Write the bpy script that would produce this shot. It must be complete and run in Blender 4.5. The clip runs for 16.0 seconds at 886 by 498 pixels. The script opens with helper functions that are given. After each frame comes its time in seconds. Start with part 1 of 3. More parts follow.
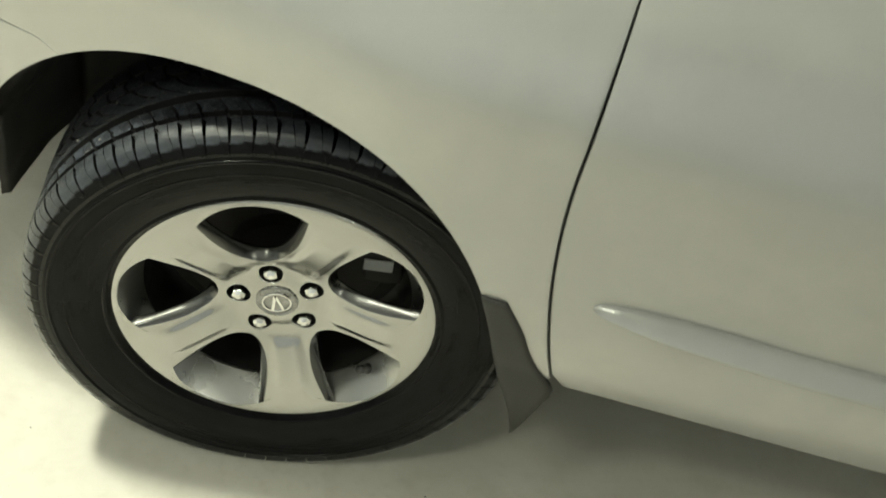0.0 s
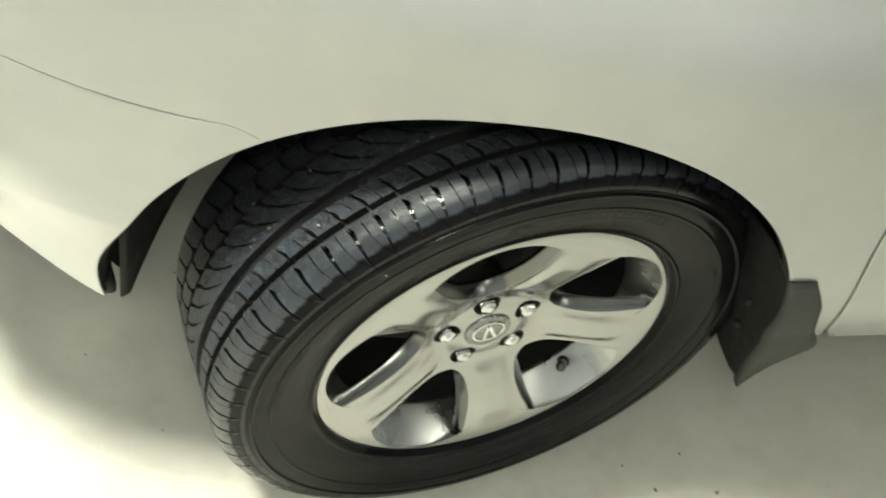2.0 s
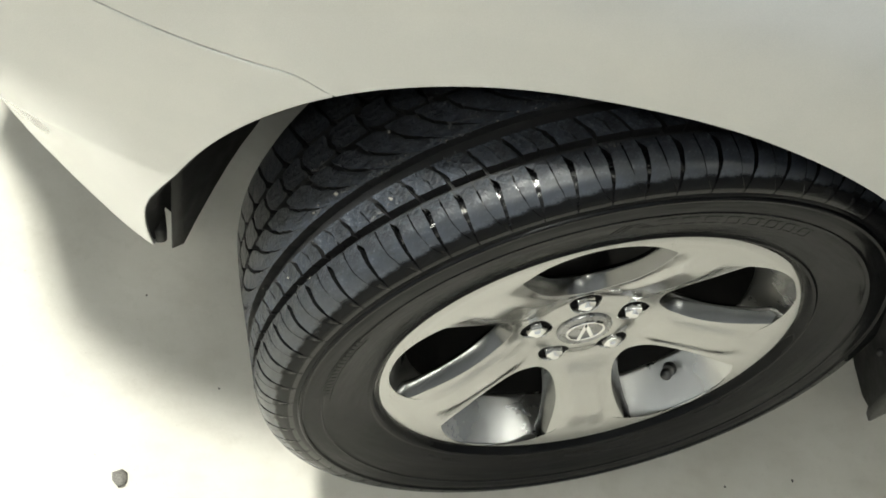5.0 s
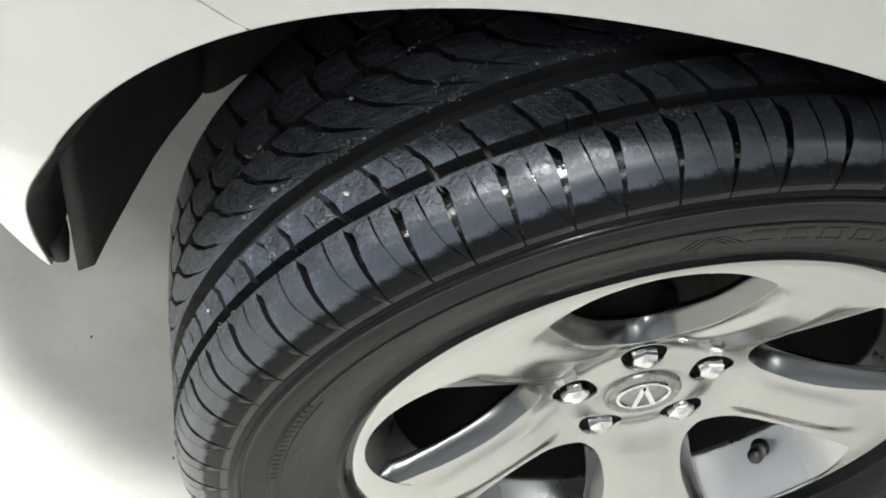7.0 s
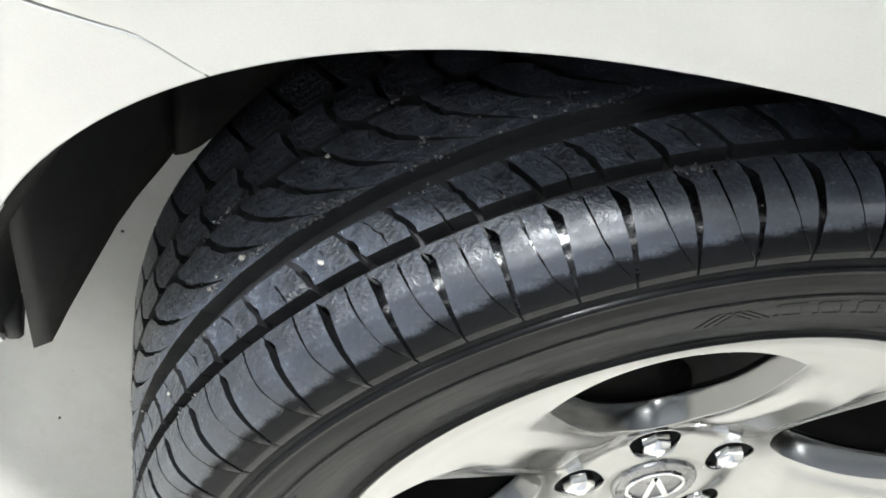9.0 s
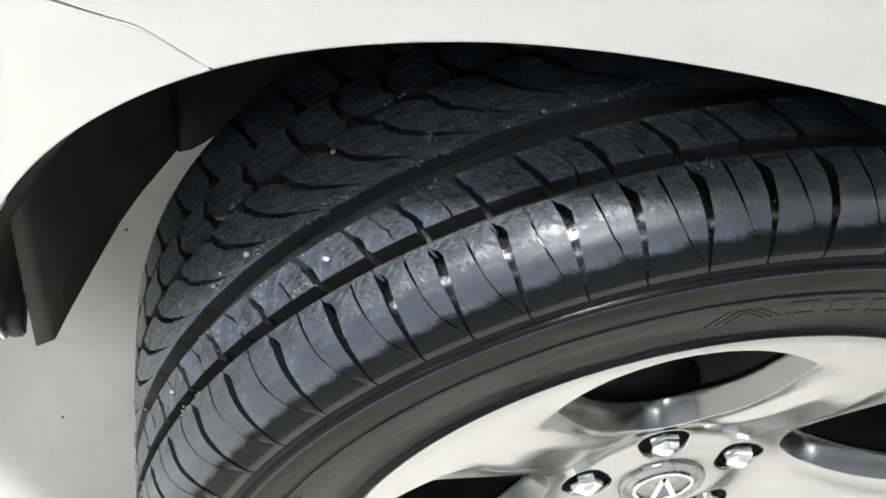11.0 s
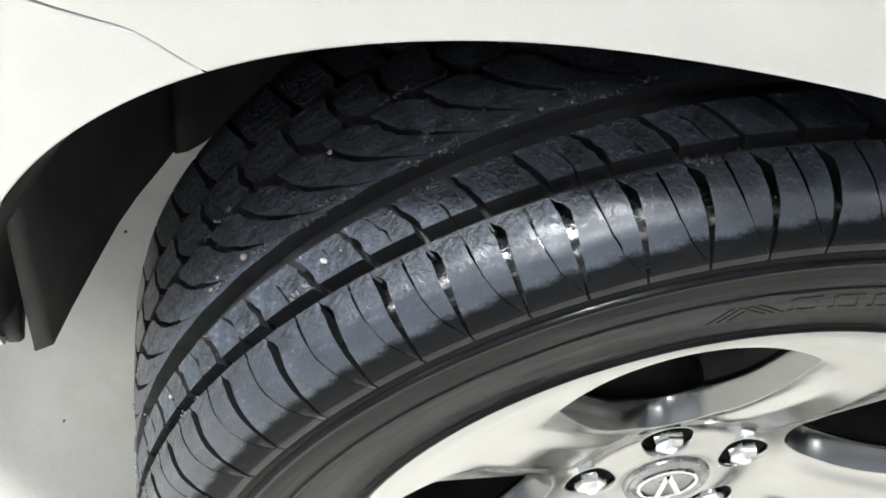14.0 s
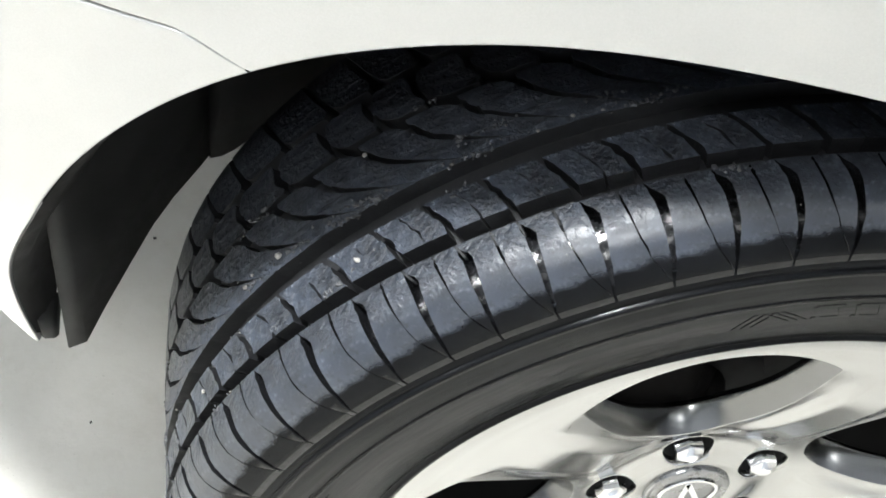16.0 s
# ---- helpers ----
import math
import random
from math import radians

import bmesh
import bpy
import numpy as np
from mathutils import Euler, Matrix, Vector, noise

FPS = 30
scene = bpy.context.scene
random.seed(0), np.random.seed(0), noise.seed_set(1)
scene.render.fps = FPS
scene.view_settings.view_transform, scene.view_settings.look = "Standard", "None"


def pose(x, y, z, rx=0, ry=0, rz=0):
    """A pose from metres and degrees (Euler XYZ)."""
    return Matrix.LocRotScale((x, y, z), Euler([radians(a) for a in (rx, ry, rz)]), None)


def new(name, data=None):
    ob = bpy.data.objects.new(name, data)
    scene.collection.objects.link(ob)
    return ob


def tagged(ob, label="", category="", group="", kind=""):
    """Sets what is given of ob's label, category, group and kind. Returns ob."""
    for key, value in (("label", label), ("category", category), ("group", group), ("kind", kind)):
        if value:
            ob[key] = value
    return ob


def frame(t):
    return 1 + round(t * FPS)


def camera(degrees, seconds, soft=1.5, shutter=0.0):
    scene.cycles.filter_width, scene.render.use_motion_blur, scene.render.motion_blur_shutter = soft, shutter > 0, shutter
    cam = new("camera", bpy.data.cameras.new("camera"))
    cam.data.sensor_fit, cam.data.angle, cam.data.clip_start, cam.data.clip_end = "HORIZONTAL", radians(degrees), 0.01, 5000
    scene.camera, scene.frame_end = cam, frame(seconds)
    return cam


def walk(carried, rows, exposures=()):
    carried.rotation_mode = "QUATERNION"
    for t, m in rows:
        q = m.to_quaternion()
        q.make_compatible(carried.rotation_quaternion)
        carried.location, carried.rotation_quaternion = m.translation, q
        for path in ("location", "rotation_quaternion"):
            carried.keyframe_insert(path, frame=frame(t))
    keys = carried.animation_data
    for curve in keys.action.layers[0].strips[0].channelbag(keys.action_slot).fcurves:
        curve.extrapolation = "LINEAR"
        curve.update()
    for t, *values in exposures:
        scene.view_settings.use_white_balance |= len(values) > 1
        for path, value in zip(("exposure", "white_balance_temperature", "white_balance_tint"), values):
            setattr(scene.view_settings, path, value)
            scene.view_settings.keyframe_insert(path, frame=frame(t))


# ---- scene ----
cam = camera(38.0, 16.0, soft=1.7, shutter=0.3)
PATH = [
    (0, pose(0.0430, -1.2689, 1.8094, 43.879, -9.266, 1.352)),
    (0.5, pose(-0.1505, -1.0655, 1.6941, 39.798, -10.989, -4.532)),
    (1, pose(-0.3262, -0.8909, 1.6709, 36.854, -12.214, -11.277)),
    (1.5, pose(-0.5673, -0.8460, 1.6935, 36.926, -13.604, -18.014)),
    (2, pose(-0.6120, -0.7680, 1.6846, 37.916, -10.827, -19.946)),
    (2.5, pose(-0.5589, -0.6770, 1.6109, 35.370, -9.737, -14.815)),
    (3, pose(-0.5256, -0.6432, 1.5885, 33.444, -8.121, -16.454)),
    (3.2, pose(-0.5236, -0.6215, 1.5669, 33.002, -8.923, -16.203)),
    (5.3, pose(-0.4807, -0.6169, 1.5503, 33.322, -9.432, -10.907)),
    (5.5, pose(-0.4587, -0.6028, 1.5216, 33.782, -8.785, -10.547)),
    (6, pose(-0.4277, -0.5588, 1.4146, 34.763, -8.209, -10.204)),
    (6.5, pose(-0.3813, -0.5034, 1.3164, 34.821, -7.203, -9.001)),
    (7, pose(-0.3466, -0.4489, 1.2362, 35.047, -7.317, -8.730)),
    (7.5, pose(-0.3213, -0.4048, 1.1736, 35.385, -7.444, -9.125)),
    (8, pose(-0.3170, -0.4047, 1.1620, 36.716, -7.407, -9.432)),
    (8.5, pose(-0.3256, -0.4102, 1.1639, 38.368, -7.444, -9.402)),
    (8.7, pose(-0.3222, -0.4029, 1.1673, 38.333, -7.325, -8.743)),
    (11, pose(-0.3217, -0.3973, 1.1580, 38.352, -7.165, -8.480)),
    (11.5, pose(-0.3235, -0.3956, 1.1588, 38.163, -7.092, -8.530)),
    (12, pose(-0.3249, -0.3936, 1.1577, 38.059, -6.985, -8.801)),
    (12.5, pose(-0.3266, -0.3900, 1.1592, 37.954, -7.140, -8.833)),
    (13, pose(-0.3234, -0.3903, 1.1583, 38.095, -6.865, -8.999)),
    (13.5, pose(-0.3206, -0.3894, 1.1581, 38.206, -6.793, -9.086)),
    (14, pose(-0.3182, -0.3917, 1.1550, 38.206, -6.590, -9.015)),
    (14.5, pose(-0.3210, -0.4008, 1.1582, 38.147, -6.747, -8.518)),
    (15, pose(-0.3254, -0.4120, 1.1606, 38.348, -6.709, -8.153)),
    (15.5, pose(-0.3278, -0.4148, 1.1616, 38.674, -6.629, -7.763)),
    (16, pose(-0.3281, -0.4097, 1.1602, 39.046, -6.706, -7.532)),
]
walk(cam, PATH, exposures=[(0, -0.54, 8100, -4), (1.0, -0.36, 8100, -4), (1.5, -0.26, 8000, -3), (2.0, -0.22, 7650, -1), (3.0, -0.33, 7700, 3), (5.5, -0.34, 7000, 6), (7, 0.00, 6620, 9), (8, 0.08, 6540, 10), (8.5, 0.40, 6520, 11), (16, 0.44, 6520, 11)])

# ---- light ----
world = bpy.data.worlds.new("garage_air")
scene.world = world
world.use_nodes = True
world.node_tree.nodes["Background"].inputs[0].default_value = (0.9, 0.95, 1.0, 1)
world.node_tree.nodes["Background"].inputs[1].default_value = 0.012

# the first two follow cast shadows; the others are added, unseen fill
LAMPS = [  # x, y, size along x, size along y, watts
    (-1.13, 0.28, 0.26, 0.34, 134.0),
    (-1.00, -1.30, 0.90, 0.26, 18.0),
    (2.40, -2.50, 0.90, 0.26, 9.0),
    (3.00, 2.20, 0.90, 0.30, 10.0),
    (-4.30, 0.40, 0.30, 1.20, 25.0),
]
CEIL = 2.90
DROP = 0.15  # how far the assumed ceiling lights hang down, clear of the added upward light
ZC = 0.355  # height of the wheel centre


# ---- materials ----
def material(name, colour, rough=0.5, metal=0.0, coat=0.0, coat_rough=0.03):
    m = bpy.data.materials.new(name)
    m.use_nodes = True
    b = m.node_tree.nodes["Principled BSDF"]
    b.inputs["Base Color"].default_value = (*colour, 1)
    b.inputs["Roughness"].default_value = rough
    b.inputs["Metallic"].default_value = metal
    b.inputs["Coat Weight"].default_value = coat
    b.inputs["Coat Roughness"].default_value = coat_rough
    return m


def node(m, kind, **values):
    n = m.node_tree.nodes.new(kind)
    for key, value in values.items():
        n.inputs[key].default_value = value
    return n


def link(m, a, b):
    m.node_tree.links.new(a, b)


def shader(m):
    return m.node_tree.nodes["Principled BSDF"]


def noise_tex(m, scale, detail=4.0, rough=0.6, coord="Object"):
    tc = node(m, "ShaderNodeTexCoord")
    n = node(m, "ShaderNodeTexNoise", Scale=scale, Detail=detail, Roughness=rough)
    link(m, tc.outputs[coord], n.inputs["Vector"])
    return n


def ramp(m, source, stops):
    r = m.node_tree.nodes.new("ShaderNodeValToRGB")
    e = r.color_ramp.elements
    while len(e) < len(stops):
        e.new(0.5)
    for el, (p, c) in zip(e, stops):
        el.position, el.color = p, (*c, 1)
    link(m, source, r.inputs[0])
    return r


def mix(m, fac, a, b, blend="MIX"):
    n = m.node_tree.nodes.new("ShaderNodeMix")
    n.data_type, n.blend_type = "RGBA", blend
    for slot, v in ((0, fac), (6, a), (7, b)):
        if isinstance(v, bpy.types.NodeSocket):
            link(m, v, n.inputs[slot])
        elif isinstance(v, tuple):
            n.inputs[slot].default_value = (*v, 1)
        else:
            n.inputs[slot].default_value = v
    return n.outputs[2]


def math_node(m, op, a, b=0.0):
    n = m.node_tree.nodes.new("ShaderNodeMath")
    n.operation = op
    for slot, v in ((0, a), (1, b)):
        if isinstance(v, bpy.types.NodeSocket):
            link(m, v, n.inputs[slot])
        else:
            n.inputs[slot].default_value = v
    return n.outputs[0]


def map_range(m, v, a, b, c=0.0, d=1.0):
    n = node(m, "ShaderNodeMapRange")
    for i, x in ((1, a), (2, b), (3, c), (4, d)):
        n.inputs[i].default_value = x
    link(m, v, n.inputs[0])
    return n.outputs[0]


def bump(m, height, strength, distance):
    b = node(m, "ShaderNodeBump", Strength=strength, Distance=distance)
    link(m, height, b.inputs["Height"])
    link(m, b.outputs[0], shader(m).inputs["Normal"])
    return b


def paint_material():
    m = material("champagne_silver_paint", (0.60, 0.60, 0.575), 0.29, 0.55, 1.0, 0.05)
    fl = noise_tex(m, 900.0, 2.0)
    c = ramp(m, fl.outputs[0], [(0.3, (0.432, 0.433, 0.423)), (0.7, (0.462, 0.463, 0.453))])
    dust = noise_tex(m, 7.0, 6.0)
    col = mix(m, map_range(m, dust.outputs[0], 0.45, 0.75, 0.0, 0.25), c.outputs[0], (0.62, 0.61, 0.57))
    link(m, col, shader(m).inputs["Base Color"])
    cr = map_range(m, dust.outputs[0], 0.35, 0.7, 0.03, 0.12)
    link(m, cr, shader(m).inputs["Coat Roughness"])
    return m


def floor_material():
    m = material("painted_concrete", (0.7, 0.68, 0.6), 0.35)
    a = noise_tex(m, 1.6, 8.0, 0.6)
    b = noise_tex(m, 45.0, 6.0, 0.7)
    d = noise_tex(m, 260.0, 3.0, 0.6)
    base = ramp(m, a.outputs[0], [(0.3, (0.57, 0.55, 0.495)), (0.7, (0.66, 0.64, 0.585))]).outputs[0]
    c = noise_tex(m, 11.0, 7.0, 0.65)
    base = mix(m, map_range(m, c.outputs[0], 0.50, 0.72, 0.0, 0.40), base, (0.47, 0.44, 0.385))
    base = mix(m, map_range(m, c.outputs[0], 0.46, 0.30, 0.0, 0.35), base, (0.72, 0.70, 0.65))
    fine = mix(m, map_range(m, b.outputs[0], 0.52, 0.75, 0.0, 0.35), base, (0.50, 0.48, 0.42))
    spots = mix(m, map_range(m, d.outputs[0], 0.69, 0.74, 0.0, 0.6), fine, (0.28, 0.26, 0.22))
    link(m, spots, shader(m).inputs["Base Color"])
    link(m, map_range(m, a.outputs[0], 0.3, 0.7, 0.30, 0.48), shader(m).inputs["Roughness"])
    bump(m, math_node(m, "ADD", b.outputs[0], math_node(m, "MULTIPLY", d.outputs[0], 0.3)), 0.25, 0.0015)
    return m


def rubber_material():
    """Tread rubber, grey with road dust on top; the side wall and the outer shoulder carry a dark wet dressing."""
    m = material("tyre_rubber", (0.03, 0.03, 0.032), 0.6)
    shader(m).inputs["Specular IOR Level"].default_value = 0.3
    tc = node(m, "ShaderNodeTexCoord")
    sep = node(m, "ShaderNodeSeparateXYZ")
    link(m, tc.outputs["Object"], sep.inputs[0])
    y = sep.outputs[1]
    wob = noise_tex(m, 60.0, 3.0)
    edge = math_node(m, "ADD", y, math_node(m, "MULTIPLY", math_node(m, "SUBTRACT", wob.outputs[0], 0.5), 0.004))
    rad = math_node(m, "SQRT", math_node(m, "ADD", math_node(m, "MULTIPLY", sep.outputs[0], sep.outputs[0]), math_node(m, "MULTIPLY", sep.outputs[2], sep.outputs[2])))
    dry = math_node(m, "MULTIPLY", map_range(m, edge, -0.0440, -0.0416), map_range(m, rad, 0.327, 0.332))
    dusty = noise_tex(m, 300.0, 4.0, 0.6)
    patch = noise_tex(m, 38.0, 5.0, 0.6)
    blotch = noise_tex(m, 13.0, 3.0, 0.5)
    grit = map_range(m, dusty.outputs[0], 0.56, 0.70)
    load = math_node(m, "MULTIPLY", map_range(m, patch.outputs[0], 0.38, 0.62, 0.10, 1.0), map_range(m, blotch.outputs[0], 0.36, 0.58, 0.30, 1.0))
    cells = node(m, "ShaderNodeTexVoronoi", Scale=360.0, Randomness=1.0)
    shake = node(m, "ShaderNodeVectorMath")
    shake.operation = "MULTIPLY_ADD"
    rough_n = noise_tex(m, 500.0, 2.0)
    link(m, rough_n.outputs["Color"], shake.inputs[0])
    shake.inputs[1].default_value = (0.0035, 0.0035, 0.0035)
    link(m, tc.outputs["Object"], shake.inputs[2])
    link(m, shake.outputs[0], cells.inputs["Vector"])
    pick = node(m, "ShaderNodeSeparateColor")
    link(m, cells.outputs["Color"], pick.inputs[0])
    crumb = math_node(m, "MULTIPLY", map_range(m, cells.outputs["Distance"], 0.55, 0.10), map_range(m, pick.outputs[0], 0.45, 0.80))
    # dust thinned on the inner tread: the wheel arch's shade put into colour
    shaded = map_range(m, y, 0.042, 0.080, 1.0, 0.10)
    load = math_node(m, "MULTIPLY", load, shaded)
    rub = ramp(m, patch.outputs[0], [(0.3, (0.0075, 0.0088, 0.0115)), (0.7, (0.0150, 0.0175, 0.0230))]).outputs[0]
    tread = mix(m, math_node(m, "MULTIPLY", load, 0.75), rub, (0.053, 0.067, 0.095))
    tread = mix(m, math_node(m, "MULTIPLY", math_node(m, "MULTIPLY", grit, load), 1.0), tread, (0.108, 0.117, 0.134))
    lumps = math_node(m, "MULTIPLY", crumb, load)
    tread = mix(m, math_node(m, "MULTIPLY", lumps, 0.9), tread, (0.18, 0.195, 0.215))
    torn = noise_tex(m, 330.0, 5.0, 0.72)
    scab = noise_tex(m, 120.0, 3.0, 0.6)
    pit = math_node(m, "MULTIPLY", map_range(m, torn.outputs[0], 0.47, 0.38), map_range(m, scab.outputs[0], 0.44, 0.56))
    tread = mix(m, math_node(m, "MULTIPLY", pit, 0.85), tread, (0.006, 0.0065, 0.0078))
    round_way = node(m, "ShaderNodeCombineXYZ")
    turn = math_node(m, "ARCTAN2", sep.outputs[2], sep.outputs[0])
    link(m, math_node(m, "MULTIPLY", turn, 3.0), round_way.inputs[0])
    link(m, math_node(m, "MULTIPLY", rad, 55.0), round_way.inputs[1])
    streak = node(m, "ShaderNodeTexNoise", Scale=1.0, Detail=2.5, Roughness=0.5)
    link(m, round_way.outputs[0], streak.inputs["Vector"])
    side = ramp(m, streak.outputs[0], [(0.35, (0.0036, 0.0039, 0.0046)), (0.7, (0.0076, 0.0080, 0.0090))]).outputs[0]
    link(m, math_node(m, "ADD", map_range(m, dry, 0.0, 1.0, 0.09, 0.34), math_node(m, "MULTIPLY", dry, map_range(m, y, -0.020, -0.036, 0.0, 0.42))), shader(m).inputs["Specular IOR Level"])
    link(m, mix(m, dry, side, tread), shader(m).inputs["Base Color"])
    rdry = math_node(m, "ADD", map_range(m, load, 0.0, 0.7, 0.44, 0.58), map_range(m, dusty.outputs[0], 0.3, 0.7, -0.03, 0.05))
    rdry = math_node(m, "ADD", rdry, map_range(m, y, -0.016, -0.034, 0.0, -0.16))
    rwet = math_node(m, "ADD", map_range(m, streak.outputs[0], 0.35, 0.65, 0.0, 0.10), map_range(m, patch.outputs[0], 0.3, 0.7, 0.09, 0.17))
    link(m, math_node(m, "ADD", math_node(m, "MULTIPLY", rdry, dry), math_node(m, "MULTIPLY", rwet, math_node(m, "SUBTRACT", 1.0, dry))), shader(m).inputs["Roughness"])
    grain = math_node(m, "ADD", math_node(m, "ADD", math_node(m, "MULTIPLY", lumps, 0.9), math_node(m, "MULTIPLY", grit, math_node(m, "ADD", load, 0.1))), math_node(m, "MULTIPLY", patch.outputs[0], 0.5))
    grain = math_node(m, "ADD", grain, math_node(m, "MULTIPLY", math_node(m, "MULTIPLY", torn.outputs[0], map_range(m, scab.outputs[0], 0.42, 0.62, 0.15, 1.0)), 1.0))
    grain = math_node(m, "MULTIPLY", grain, map_range(m, y, -0.031, -0.013, 0.08, 1.0))
    relief = math_node(m, "MULTIPLY", grain, map_range(m, dry, 0, 1, 0.15, 1.0))
    relief = math_node(m, "ADD", relief, math_node(m, "MULTIPLY", streak.outputs[0], map_range(m, dry, 0, 1, 0.6, 0.0)))
    bump(m, relief, 0.6, 0.0032)
    return m


def plain(name, c1, c2, scale, rough, metal=0.0, bump_d=0.0, coat=0.0):
    m = material(name, c1, rough, metal, coat)
    n = noise_tex(m, scale, 6.0)
    link(m, ramp(m, n.outputs[0], [(0.3, c1), (0.7, c2)]).outputs[0], shader(m).inputs["Base Color"])
    link(m, map_range(m, n.outputs[0], 0.3, 0.7, rough * 0.85, min(1.0, rough * 1.2)), shader(m).inputs["Roughness"])
    if bump_d:
        bump(m, n.outputs[0], 0.5, bump_d)
    return m


PAINT = paint_material()
FLOOR = floor_material()
RUBBER = rubber_material()
# glossy dressed rubber, with the slots' shade put into its dark colour
DARK_RUBBER = plain("slot_shade_rubber", (0.0055, 0.0058, 0.0066), (0.0110, 0.0113, 0.0125), 260.0, 0.10, 0.0, 0.0005)
# tread rubber darkened to carry the shade in the grooves
GROOVE = plain("groove_shade_rubber", (0.0062, 0.0065, 0.0073), (0.0125, 0.0129, 0.0144), 220.0, 0.48, 0.0, 0.0008)
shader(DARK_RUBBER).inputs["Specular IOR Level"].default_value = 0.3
ALLOY = plain("hyper_silver_alloy", (0.455, 0.452, 0.444), (0.475, 0.472, 0.464), 9.0, 0.13, 1.0)
POCKET = plain("pocket_alloy", (0.54, 0.535, 0.52), (0.60, 0.595, 0.58), 12.0, 0.28, 1.0)
# same alloy made darker: the chamfers' dark reflections put into the colour
CHAMFER = plain("darkened_chamfer_alloy", (0.165, 0.165, 0.163), (0.20, 0.20, 0.197), 12.0, 0.22, 1.0)
CHROME = plain("chrome", (0.80, 0.80, 0.80), (0.86, 0.86, 0.86), 60.0, 0.08, 1.0)
CAP_GREY = plain("cap_silver", (0.30, 0.30, 0.30), (0.36, 0.36, 0.36), 80.0, 0.28, 1.0)
VALVE = plain("valve_metal", (0.07, 0.07, 0.072), (0.11, 0.11, 0.112), 200.0, 0.3, 1.0)
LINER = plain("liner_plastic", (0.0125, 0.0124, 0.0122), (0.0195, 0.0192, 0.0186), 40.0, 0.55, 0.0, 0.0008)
shader(LINER).inputs["Specular IOR Level"].default_value = 0.2
FLAP = plain("flap_plastic", (0.026, 0.0255, 0.024), (0.042, 0.041, 0.038), 420.0, 0.62, 0.0, 0.0006)
FLAT_BLACK = plain("flat_black", (0.0035, 0.0035, 0.004), (0.007, 0.007, 0.007), 50.0, 0.6)
IRON = plain("brake_iron", (0.012, 0.011, 0.0105), (0.024, 0.022, 0.021), 60.0, 0.65, 0.0, 0.0005)
CALIPER = plain("caliper_metal", (0.035, 0.033, 0.031), (0.06, 0.057, 0.053), 60.0, 0.6, 0.0, 0.0005)
STONE = plain("grit", (0.12, 0.115, 0.11), (0.30, 0.285, 0.26), 500.0, 0.85)
CRUMB = plain("rubber_crumb", (0.022, 0.023, 0.026), (0.06, 0.061, 0.065), 300.0, 0.6)
DARKSTONE = plain("dark_grit", (0.05, 0.048, 0.044), (0.14, 0.13, 0.12), 300.0, 0.85)
# unseen walls and ceiling, kept pale to bounce light and show in reflections
WALL = plain("wall_paint", (0.62, 0.65, 0.71), (0.68, 0.71, 0.77), 3.0, 0.7, 0.0, 0.001)
CEILING = plain("ceiling_paint", (0.80, 0.83, 0.88), (0.85, 0.88, 0.92), 3.0, 0.8, 0.0, 0.001)
HOUSING = plain("lamp_enamel", (0.72, 0.72, 0.70), (0.8, 0.8, 0.78), 20.0, 0.4)
GLOW = material("lamp_diffuser", (0.9, 0.9, 0.88), 0.5)
shader(GLOW).inputs["Emission Color"].default_value = (0.965, 1.0, 1.0, 1)
shader(GLOW).inputs["Emission Strength"].default_value = 7.0


# ---- mesh helpers ----
def finish(name, bm, mat, smooth=True):
    me = bpy.data.meshes.new(name)
    bm.to_mesh(me)
    bm.free()
    for mt in (mat if isinstance(mat, (list, tuple)) else [mat]):
        me.materials.append(mt)
    if smooth:
        me.polygons.foreach_set("use_smooth", [True] * len(me.polygons))
    return me


def part(name, bm, mat, parent, label="", smooth=True):
    ob = new(name, finish(name, bm, mat, smooth))
    ob.parent = parent
    return tagged(ob, label)


def sharp(ob, degrees):
    ob.data.set_sharp_from_angle(angle=radians(degrees))
    return ob


def grid_mesh(rows, close=False, bm=None):
    """Faces between rows of points of equal length."""
    bm = bm or bmesh.new()
    vs = [[bm.verts.new(p) for p in row] for row in rows]
    for a, b in zip(vs, vs[1:]):
        n = len(a)
        for i in range(n if close else n - 1):
            j = (i + 1) % n
            bm.faces.new((a[i], a[j], b[j], b[i]))
    return bm


def box(bm, centre, size, m=None):
    r = bmesh.ops.create_cube(bm, size=1.0)
    mat = Matrix.Translation(centre) @ Matrix.Diagonal((*size, 1))
    bmesh.ops.transform(bm, matrix=(m @ mat) if m else mat, verts=r["verts"])
    return r["verts"]


def bevelled_box(centre, size, width=0.004, m=None):
    bm = bmesh.new()
    box(bm, centre, size, m)
    bmesh.ops.bevel(bm, geom=list(bm.edges), offset=width, segments=2, profile=0.5, affect="EDGES")
    return bm


def lathe(profile, steps, bm=None):
    """Turns (y, r) points about the y axis."""
    rows = []
    for k in range(steps):
        a = 2 * math.pi * k / steps
        rows.append([(r * math.cos(a), y, r * math.sin(a)) for y, r in profile])
    rows.append(rows[0])
    bm = grid_mesh(rows, bm=bm)
    bmesh.ops.remove_doubles(bm, verts=list(bm.verts), dist=1e-6)
    bmesh.ops.recalc_face_normals(bm, faces=list(bm.faces))
    return bm


def table(x, points):
    return float(np.interp(x, [p[0] for p in points], [p[1] for p in points]))


def smooth_table(points):
    """A smooth curve through points, as a cubic Hermite."""
    xs = np.array([p[0] for p in points], float)
    ys = np.array([p[1] for p in points], float)
    d = np.gradient(ys, xs)

    def f(x):
        x = min(max(x, xs[0]), xs[-1])
        i = min(int(np.searchsorted(xs, x, side="right")) - 1, len(xs) - 2)
